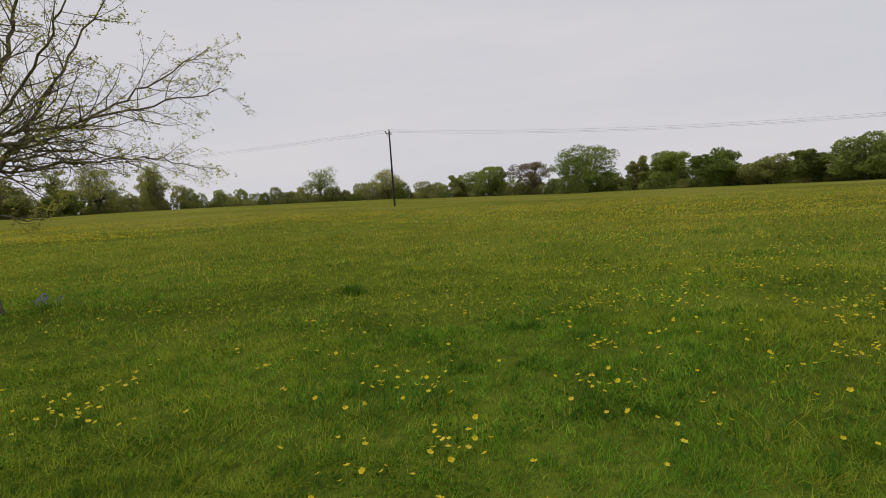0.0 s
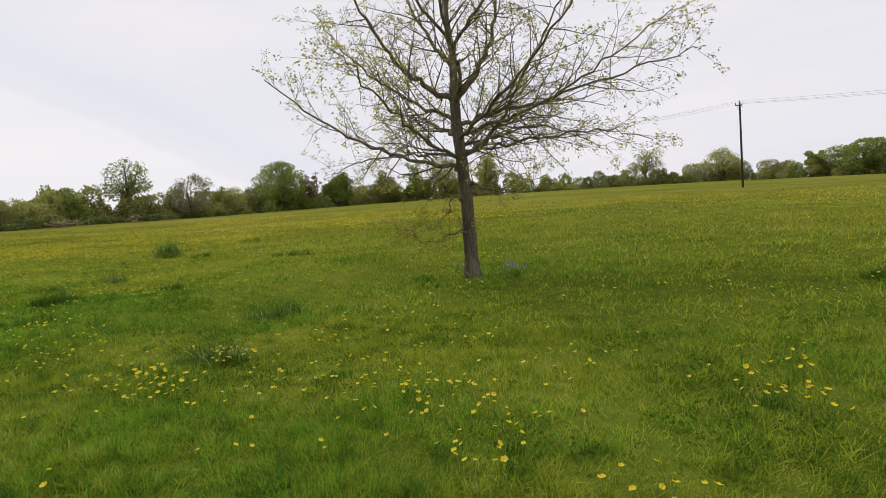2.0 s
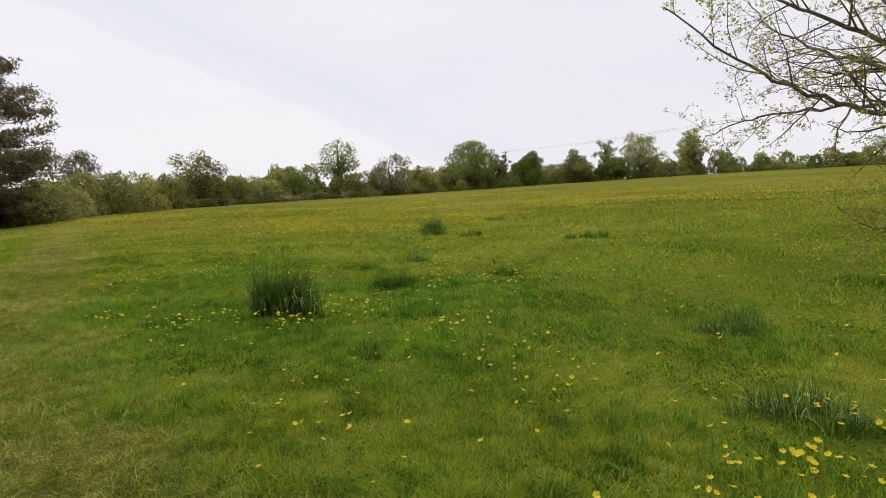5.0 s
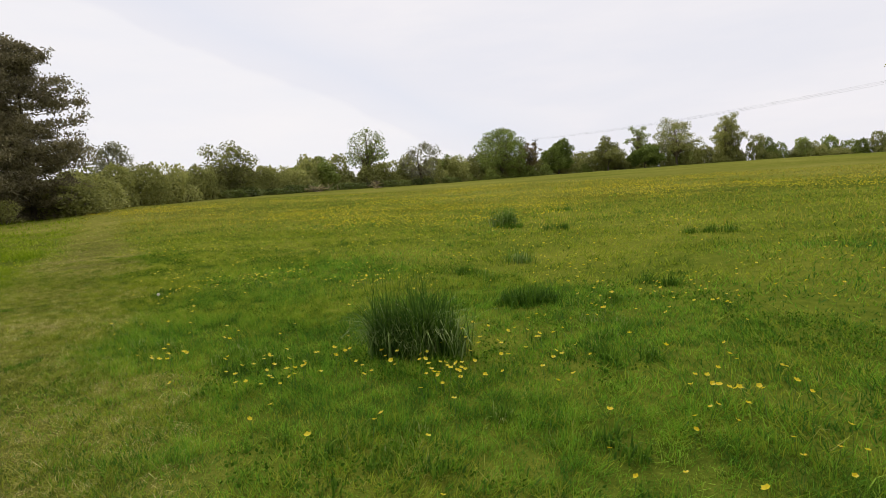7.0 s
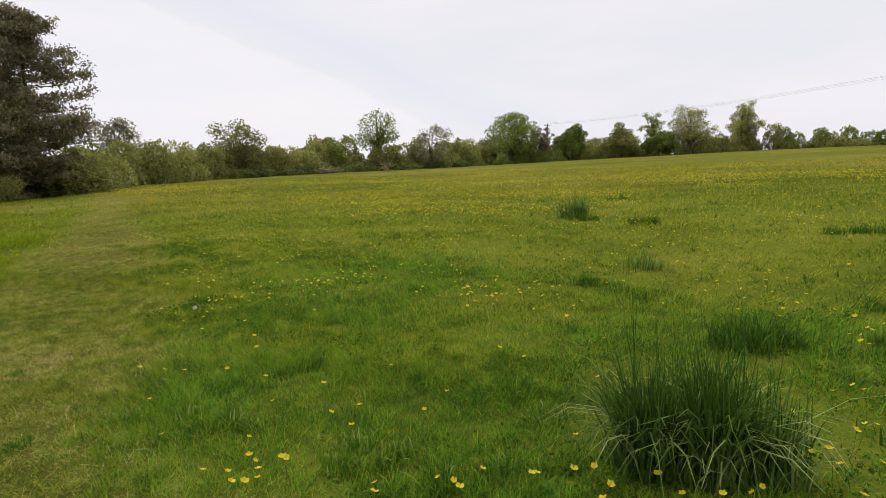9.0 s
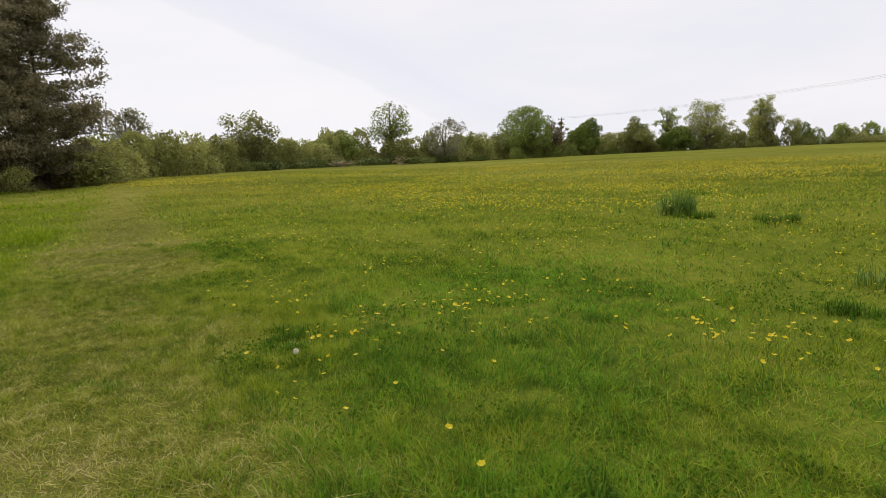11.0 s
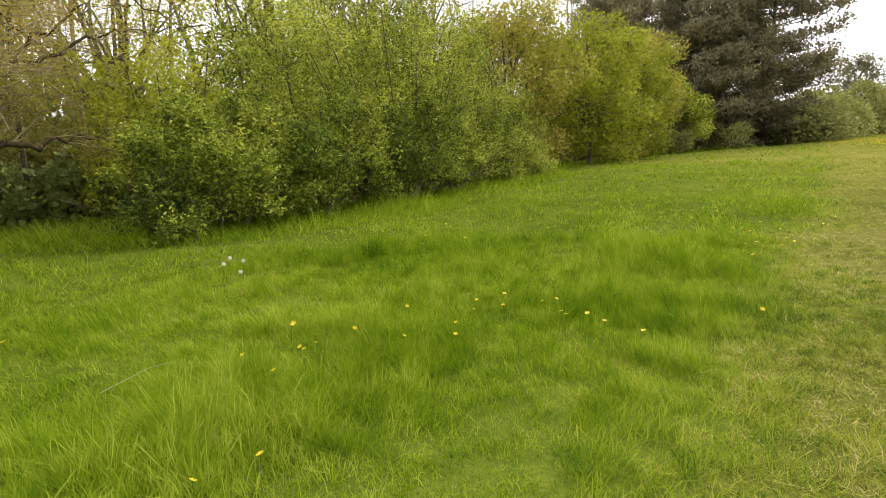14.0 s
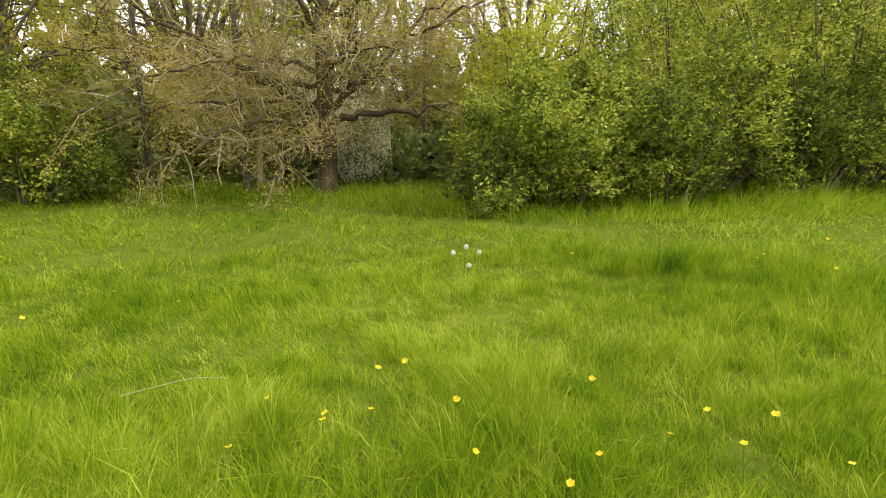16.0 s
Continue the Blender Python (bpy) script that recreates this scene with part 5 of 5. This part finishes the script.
# ---- the spreading oak at the wood edge ----
def spreading_oak(x, y):
    rng = np.random.default_rng(9)
    ob = thing("spreading_oak", x, y, "spreading oak with low limbs and bronze young leaves", "tree", sink=0.05)
    ob.scale = (1.13, 1.13, 1.1)
    g = Geo()
    zs = np.array([0, 0.2, 0.7, 1.4, 1.7, 3.0, 4.5, 6.5, 8.5])
    rs = np.array([0.27, 0.215, 0.19, 0.19, 0.165, 0.14, 0.11, 0.07, 0.02])
    cx = np.array([0.04, 0.03, 0.0, 0.0, 0.01, 0.03, 0.0, 0.1, 0.05])
    fine = np.linspace(0, 8.5, 44)
    g.tube(np.stack([np.interp(fine, zs, cx), fine * 0.01, fine], -1), np.interp(fine, zs, rs) * (1 + 0.05 * np.sin(fine * 8)), 12)
    part("trunk", g, MAT_LIMB, ob, smooth=True)
    # seen from the path, +x lies to the left and +y towards the path
    limbs = ((1.45, 0.09, ((0.5, 0.3, 0.35), (1.3, 0.7, 0.75), (2.4, 1.0, 1.4), (3.8, 1.2, 2.0))), (1.5, 0.075, ((0.7, 0.5, -0.05), (1.6, 1.1, -0.1), (2.5, 1.6, -0.45), (3.3, 2.0, -0.9))),
             (1.5, 0.085, ((-0.5, 0.3, 0.1), (-1.3, 0.6, 0.15), (-2.3, 0.8, 0.3), (-3.3, 1.0, 0.2))), (1.6, 0.08, ((-0.4, 0.2, 0.4), (-1.0, 0.4, 1.0), (-1.8, 0.5, 1.9), (-2.9, 0.6, 2.8))),
             (2.1, 0.06, ((0.7, 0.1, 0.1), (1.7, 0.3, 0.2), (3.0, 0.4, 0.5), (4.2, 0.5, 0.5))), (2.5, 0.06, ((-0.6, 0.5, 0.3), (-1.5, 1.1, 0.6), (-2.4, 1.5, 1.1), (-3.2, 1.8, 1.3))),
             (2.9, 0.065, ((0.4, 0.5, 0.5), (1.0, 1.1, 1.2), (1.8, 1.6, 2.2), (2.6, 2.0, 3.1))), (3.3, 0.07, ((-0.3, 0.1, 0.5), (-0.8, 0.2, 1.3), (-1.3, 0.4, 2.4), (-1.8, 0.5, 3.5))),
             (3.6, 0.06, ((0.5, -0.3, 0.4), (1.3, -0.7, 1.0), (2.2, -1.0, 1.9), (3.1, -1.2, 2.8))), (1.7, 0.06, ((0.2, -0.8, 0.2), (0.4, -1.9, 0.6), (0.7, -3.0, 1.0), (0.9, -4.0, 1.4))),
             (1.3, 0.05, ((0.3, 0.7, -0.05), (0.7, 1.4, -0.2), (1.2, 2.0, -0.5), (1.6, 2.4, -0.8))), (2.3, 0.06, ((0.1, 0.9, 0.2), (-0.1, 1.8, 0.4), (0.2, 2.7, 0.5), (0.4, 3.4, 0.3))),
             (1.9, 0.05, ((1.0, -0.3, 0.0), (2.1, -0.5, -0.1), (3.4, -0.4, -0.3), (4.6, -0.2, -0.7))), (4.3, 0.06, ((0.1, 0.6, 0.5), (0.3, 1.2, 1.3), (0.2, 1.8, 2.3), (0.3, 2.2, 3.2))))
    cfg = dict(segs=(4, 3, 2), wob=(0.22, 0.27, 0.33), up=(0.0, -0.02, -0.02), tip=(0.3, 0.35, 0.4), sides=(4, 3, 3), kids=(6, 4, 0), bare=(0.15, 0.15, 0.2),
               spread=((35, 75), (35, 80), (30, 60)), flat=0.6, thin=(0.55, 0.6, 0.6), ratio=(0.45, 0.45, 0.4))
    more = []
    for i in range(7):
        a = (-0.5, 0.1, 0.5, 2.5, 2.9, 3.3, 3.7)[i] + rng.normal(0, 0.1)
        reach, lift, z0 = rng.uniform(3.2, 4.8), rng.uniform(-0.25, 0.35), 1.6 + 3.6 * ((i * 0.618) % 1)
        e = np.array([math.cos(a), math.sin(a), 0])
        more.append((z0, 0.05, tuple(tuple(e * reach * u + np.array([0, 0, reach * (lift * u + 0.12 * math.sin(3 * u))])) for u in (0.2, 0.45, 0.72, 1.0))))
    for z0, r0, pts in limbs + tuple(more):
        base = np.array([0.0, 0.0, z0])
        line = bend([base] + [base + np.array(p) for p in pts], 6)
        line[2:-1] += rng.normal(0, 0.045, line[2:-1].shape)
        length = np.linalg.norm(np.diff(line, axis=0), axis=1).sum()
        rad = 1.2 * r0 * (1 - 0.85 * np.linspace(0, 1, len(line)) ** 0.8)
        g, tw, ends = Geo(), Geo(), []
        g.tube(line, rad, 7)
        kids = int(6 + length * 3.4)
        for j in range(kids):
            u = 0.2 + 0.8 * (j + rng.random()) / kids
            k = min(int(u * (len(line) - 1)), len(line) - 2)
            d = unit(line[k + 1] - line[k])
            ang = radians(rng.uniform(30, 75))
            nd = d * math.cos(ang) + unit(np.cross(d, rng.normal(size=3))) * math.sin(ang)
            nd[2] *= 0.6
            grow(tw, rng, line[k], nd, length * rng.uniform(0.2, 0.36) * (1.2 - 0.6 * u) + 0.15, min(rad[k] * 0.5, 0.02), 0, cfg, ends)
        limb = part("limb", g, MAT_LIMB, ob)
        tagged(part("twig_spray", tw, MAT_PALE_BARK, limb, "fine pale twigs"), kind="stuff")
        tips = np.concatenate(ends)
        at = np.repeat(tips, 5, axis=0) + rng.normal(0, 0.11, (5 * len(tips), 3))
        at = at[rng.random(len(at)) < 0.95 * np.clip(np.hypot(at[:, 0], at[:, 1]) / 1.8, 0.2, 1) * (1 - 0.65 * np.clip(at[:, 1] / 1.6, 0, 1))]
        lf = Geo()
        lf.leaves(at, 0.042, rng, 0.2, 0.5)
        part("leaves", lf, MAT_BRONZE, limb, "small bronze and olive young leaves")


spreading_oak(-25.15, -13.9)


# ---- the wood behind ----
for n, (x, y, h, width, mat) in enumerate(((-13, -18, 9.0, 6.5, MAT_GOLD), (-17.5, -19, 10.0, 6.5, MAT_SPRING), (-22.5, -20.5, 9.5, 6.5, MAT_GOLD), (-27.5, -20, 9.0, 6.0, MAT_SPRING),
                                        (-33, -18.5, 9.5, 6.5, MAT_SPRING), (-39, -17, 11.5, 6.5, MAT_GOLD), (-45, -16, 12.0, 6.5, MAT_SPRING), (-42, -14, 9.5, 5.5, MAT_GOLD), (-50, -16, 12.0, 6.5, MAT_GOLD), (-18.5, -15.8, 6.0, 4.5, MAT_GOLD), (-14.5, -13.8, 5.5, 4.5, MAT_GOLD))):
    broad_tree("thicket_tree", x, y, h, width, mat, 600 + n, "leafy young tree with yellow-green spring leaves in wood" if mat is MAT_SPRING else "leafy young tree with bronze spring leaves in the wood", 0.1, 7000, 40, 0.12, 0.8, 0.5, group="thicket trees in the wood", twigs=5, fine_lobe=0.65)

def hawthorn(x, y, width, height, seed):
    ob = leafy_shrub(x, y, width, width * 0.8, height, 7000, seed, "hawthorn covered in white may blossom", MAT_SHRUB, 0.05, "hawthorns in the wood", "hawthorn", inner=900)
    rng = np.random.default_rng(seed + 1)
    g = Geo()
    c = rng.normal(size=(800, 3))
    c /= np.linalg.norm(c, axis=1, keepdims=True)
    c = c * np.array([width * 0.5, width * 0.42, height * 0.5]) * rng.uniform(0.55, 1.15, (800, 1)) + (0, 0, height * 0.52)
    p = np.repeat(c, 14, axis=0) + rng.normal(0, 0.09, (800 * 14, 3))
    g.leaves(p[p[:, 2] > 0.15], 0.05, rng, 0.0, 0.9)
    part("blossom", g, MAT_BLOSSOM, ob, "clustered white blossom")


hawthorn(-26.25, -15.5, 1.7, 2.4, 241)
hawthorn(-24.37, -17.24, 3.2, 3.8, 243)


def slim_tree(seed, h, mat, label, leaves, bark):
    rng = np.random.default_rng(seed)
    ob = thing("woodland_tree", 0, 0, label, "tree", "slim trees in the wood", z=0)
    g = Geo()
    line = bend([(0, 0, 0), (rng.normal(0, 0.12), rng.normal(0, 0.12), h * 0.35), (rng.normal(0, 0.3), rng.normal(0, 0.3), h * 0.7), (rng.normal(0, 0.5), rng.normal(0, 0.5), h)], 6)
    g.tube(line, np.linspace(0.11, 0.012, len(line)), 7)
    part("trunk", g, bark, ob)
    cfg = dict(segs=(5, 3), wob=(0.14, 0.2), up=(0.12, 0.05), tip=(0.25, 0.35), sides=(4, 3), kids=(7, 0), bare=(0.15, 0.2), spread=((25, 55), (30, 60)), flat=0.9, thin=(0.55, 0.6), ratio=(0.4, 0.4))
    b, ends = Geo(), []
    for j in range(20):
        u = 0.2 + 0.78 * (j + rng.random()) / 20
        k = min(int(u * (len(line) - 1)), len(line) - 2)
        a = rng.uniform(0, 6.28)
        grow(b, rng, line[k], (math.cos(a), math.sin(a), 0.7), h * 0.26 * (1.15 - 0.75 * u) * rng.uniform(0.7, 1.2), 0.03 * (1.1 - u), 0, cfg, ends)
    part("branchwork", b, MAT_TWIG, ob)
    tips = np.concatenate(ends)
    at = np.repeat(tips, leaves, axis=0) + rng.normal(0, 0.14, (leaves * len(tips), 3))
    lf = Geo()
    lf.leaves(at, 0.14, rng, 0.1, 0.7)
    part("crown", lf, mat, ob)
    return ob


def build_wood():
    rng = np.random.default_rng(31)
    kinds = [slim_tree(251, 11.0, MAT_SPRING, "slim woodland tree with thin yellow-green leaves", 4, MAT_PALE_BARK),
             slim_tree(252, 12.5, MAT_GOLD, "slim woodland tree with bronze-green leaves", 3, MAT_BARK),
             slim_tree(253, 10.0, MAT_SPRING, "slim woodland tree with thin yellow-green leaves", 4, MAT_BARK),
             slim_tree(254, 13.0, MAT_BUDLEAF, "tall bare-topped woodland tree with few leaves", 1, MAT_PALE_BARK)]
    spots = [(-27.27, -15.7), (-23.40, -14.06), (-28.61, -16.42), (-30.2, -16.2), (-23.76, -14.81), (-21.5, -15.5), (-19.0, -16.5), (-25.0, -17.5)]
    for i in range(64):
        spots.append((rng.uniform(-64, -8), rng.uniform(-34, -16)))
    tall = ((-44.5, -13.0), (-47.0, -13.8), (-50.5, -13.6), (-52.5, -10.4), (-55.0, -15.0), (-58.0, -10.4), (-62.5, -9.4), (-64.5, -10.5), (-40.5, -14.5), (-37.0, -15.2))
    for n, (x, y) in enumerate(tall):
        k = (3, 0, 3, 1)[n % 4]
        copy_thing(kinds[k], place(kinds[k], x, y, rng.uniform(0, 6.28), rng.uniform(0.75, 0.95), rng.uniform(1.05, 1.25)))
    kept = []
    for n, (x, y) in enumerate(spots):
        if n >= 8 and (y > -13 - 0.05 * abs(x) or min([math.hypot(x - a, y - b) for a, b in kept]) < 1.6):
            continue
        kept.append((x, y))
        k = n % 4
        copy_thing(kinds[k], place(kinds[k], x, y, rng.uniform(0, 6.28), rng.uniform(0.8, 1.15) if n >= 8 else 0.7, rng.uniform(0.8, 1.15)))
    for ob, (x, y) in zip(kinds, ((-35, -17), (-43, -17), (-15, -18), (-30, -19))):
        ob.matrix_basis = place(ob, x, y, 0.3, 1.0, 1.0)
    # undergrowth closes the view at the foot of the wood
    scrub = [hedge_bush("undergrowth_bush", MAT_BRAMBLE, 261, "dark tangled undergrowth bush inside the wood", 5.0, 2.6, 0.26, 2600, "undergrowth in the wood"),
             hedge_bush("undergrowth_bush", MAT_HEDGE, 262, "shaded green undergrowth bush inside the wood", 6.0, 4.2, 0.32, 3000, "undergrowth in the wood")]
    for x, y in along([(-6, -19), (-20, -19), (-30, -19.5), (-45, -18), (-62, -14), (-75, -9)], 3.8):
        k = int(rng.integers(0, 2))
        copy_thing(scrub[k], place(scrub[k], x + rng.normal(0, 0.6), y + rng.normal(0, 0.8), rng.uniform(0, 6.28), rng.uniform(0.85, 1.15), rng.uniform(0.8, 1.2)))
    for x, y in along([(-2, -25), (-30, -26), (-60, -22), (-84, -12)], 6.0):
        copy_thing(scrub[1], place(scrub[1], x, y + rng.normal(0, 1), rng.uniform(0, 6.28), rng.uniform(1.0, 1.3), rng.uniform(1.3, 1.7)))
    for x, y in along([(-17, -17.2), (-22, -18.0), (-25, -17.5), (-29, -16.5), (-33, -16)], 2.6):
        copy_thing(scrub[0], place(scrub[0], x, y + rng.normal(0, 0.3), rng.uniform(0, 6.28), rng.uniform(0.6, 0.8), rng.uniform(0.7, 1.0)))
    for x, y in ((-26.2, -18.8), (-28.6, -18.2), (-30.6, -17.4), (-23.0, -19.2), (-19.6, -18.8)):
        copy_thing(scrub[1], place(scrub[1], x, y, rng.uniform(0, 6.28), 0.75, rng.uniform(0.7, 0.9)))
    scrub[0].matrix_basis = place(scrub[0], -12, -21, 0.4, 1, 1)
    scrub[1].matrix_basis = place(scrub[1], -40, -22, 0.4, 1, 1)


build_wood()


# ---- old fence posts before the hedge ----
def fence_post(x, y, h, tilt):
    ob = thing("fence_post", x, y, "weathered grey wooden fence post before the hedge", "fence post", "old fence posts", sink=0.1)
    ob.rotation_euler = (tilt, tilt * 0.6, 0.4)
    g = Geo()
    g.tube([(0, 0, 0), (0, 0, h * 0.5), (0.01, 0, h), (0.01, 0, h + 0.03)], [0.085, 0.08, 0.078, 0.02], 7)
    part("post", g, MAT_PALE_BARK, ob)


for x, y, h, tilt in ((-121, 59, 1.6, 0.05), (-122.5, 62, 1.3, -0.08), (-124.5, 68, 1.3, 0.04), (-126, 74, 1.2, -0.03)):
    fence_post(x, y, h, tilt)


# ---- brushwood heap before the hedge ----
def brushwood_heap(x, y, width, height, seed):
    rng = np.random.default_rng(seed)
    ob = thing("brushwood_heap", x, y, "grey heap of cut branches lying before the hedge", "brushwood", "brushwood heaps by the hedge", sink=0.1)
    for k in range(26):
        a, L = rng.uniform(0, 6.28), rng.uniform(0.3, 0.6) * width
        c = np.array([rng.normal(0, width * 0.22), rng.normal(0, width * 0.15), height * rng.uniform(0.1, 0.75)])
        d = np.array([math.cos(a), math.sin(a), rng.normal(0, 0.22)])
        g = Geo()
        g.tube(bend([c - d * L / 2, c + rng.normal(0, 0.08, 3), c + d * L / 2], 3), np.linspace(0.09, 0.03, 7), 5)
        part("branch", g, MAT_PALE_BARK if k % 3 else MAT_TWIG, ob)


brushwood_heap(-116.6, 54.1, 7.0, 1.6, 1)
brushwood_heap(-113.9, 66.7, 4.0, 2.2, 2)


# ---- power line ----
def utility_pole(x, y, height, turn):
    ob = thing("utility_pole", x, y, "dark creosoted wooden pole carrying overhead wires", "utility pole", "poles of the power line", sink=0.3)
    ob.rotation_euler = (0, 0, turn)
    h = height + 0.3
    g = Geo()
    g.tube([(0, 0, z) for z in np.linspace(0, h, 9)], np.linspace(0.17, 0.12, 9), 12)
    g.tube([(0, 0, h), (0, 0, h + 0.05), (0, 0, h + 0.06)], [0.12, 0.07, 0.005], 12)
    part("pole", g, MAT_POLE, ob, smooth=True)
    bm = bmesh.new()
    bmesh.ops.create_cube(bm, size=1, matrix=Matrix.LocRotScale((0, 0.15, h - 0.35), None, (0.1, 0.1, 0.1)))
    bmesh.ops.scale(bm, vec=(22, 1, 1.2), verts=bm.verts, space=Matrix.Translation((0, 0, -(h - 0.35))))
    bmesh.ops.bevel(bm, geom=bm.edges[:], offset=0.01, segments=1, affect="EDGES")
    me = bpy.data.meshes.new("crossarm")
    bm.to_mesh(me)
    bm.free()
    me.materials.append(MAT_STEEL)
    new("crossarm", me).parent = ob
    for sx in (-0.7, 0.7):
        g = Geo()
        g.tube([(sx, 0.15, h - 0.4), (0, 0.12, h - 1.0)], [0.02, 0.02], 5)
        part("brace", g, MAT_STEEL, ob)
    for sx, z in ((-1.0, h - 0.29), (0.0, h + 0.05), (1.0, h - 0.29)):
        g = Geo()
        y0 = 0.15 if sx else 0.0
        g.tube([(sx, y0, z + k) for k in (0, 0.06, 0.07, 0.16, 0.17, 0.25, 0.3, 0.33)], [0.02, 0.02, 0.07, 0.09, 0.06, 0.075, 0.05, 0.01], 10)
        part("insulator", g, MAT_GLAZE, ob, "brown porcelain insulator")
    return [(sx, 0.15 if sx else 0.0, z + 0.3) for sx, z in ((-1.0, h - 0.29), (0.0, h + 0.05), (1.0, h - 0.29))], ob


def build_line():
    turn = math.atan2(118, 46)
    spots = ((110, 50, 9.8), (-8, 96, 12.4), (-140, 147.5, 12.4))
    ends = []
    for x, y, h in spots:
        pts, ob = utility_pole(x, y, h, turn)
        m = Matrix.Translation(ob.location) @ Euler((0, 0, turn)).to_matrix().to_4x4()
        ends.append([m @ Vector(p) for p in pts])
    for a, b, sag in zip(ends, ends[1:], (3.0, 1.6)):
        for p, q in zip(a, b):
            pts = [p.lerp(q, u) - Vector((0, 0, 4 * sag * u * (1 - u))) for u in np.linspace(0, 1, 25)]
            g = Geo()
            g.tube([tuple(v) for v in pts], np.full(25, 0.01), 4)
            tagged(part("overhead_wire", g, MAT_WIRE), "thin grey overhead wire slung between poles", "wire", "wires of the power line")


build_line()
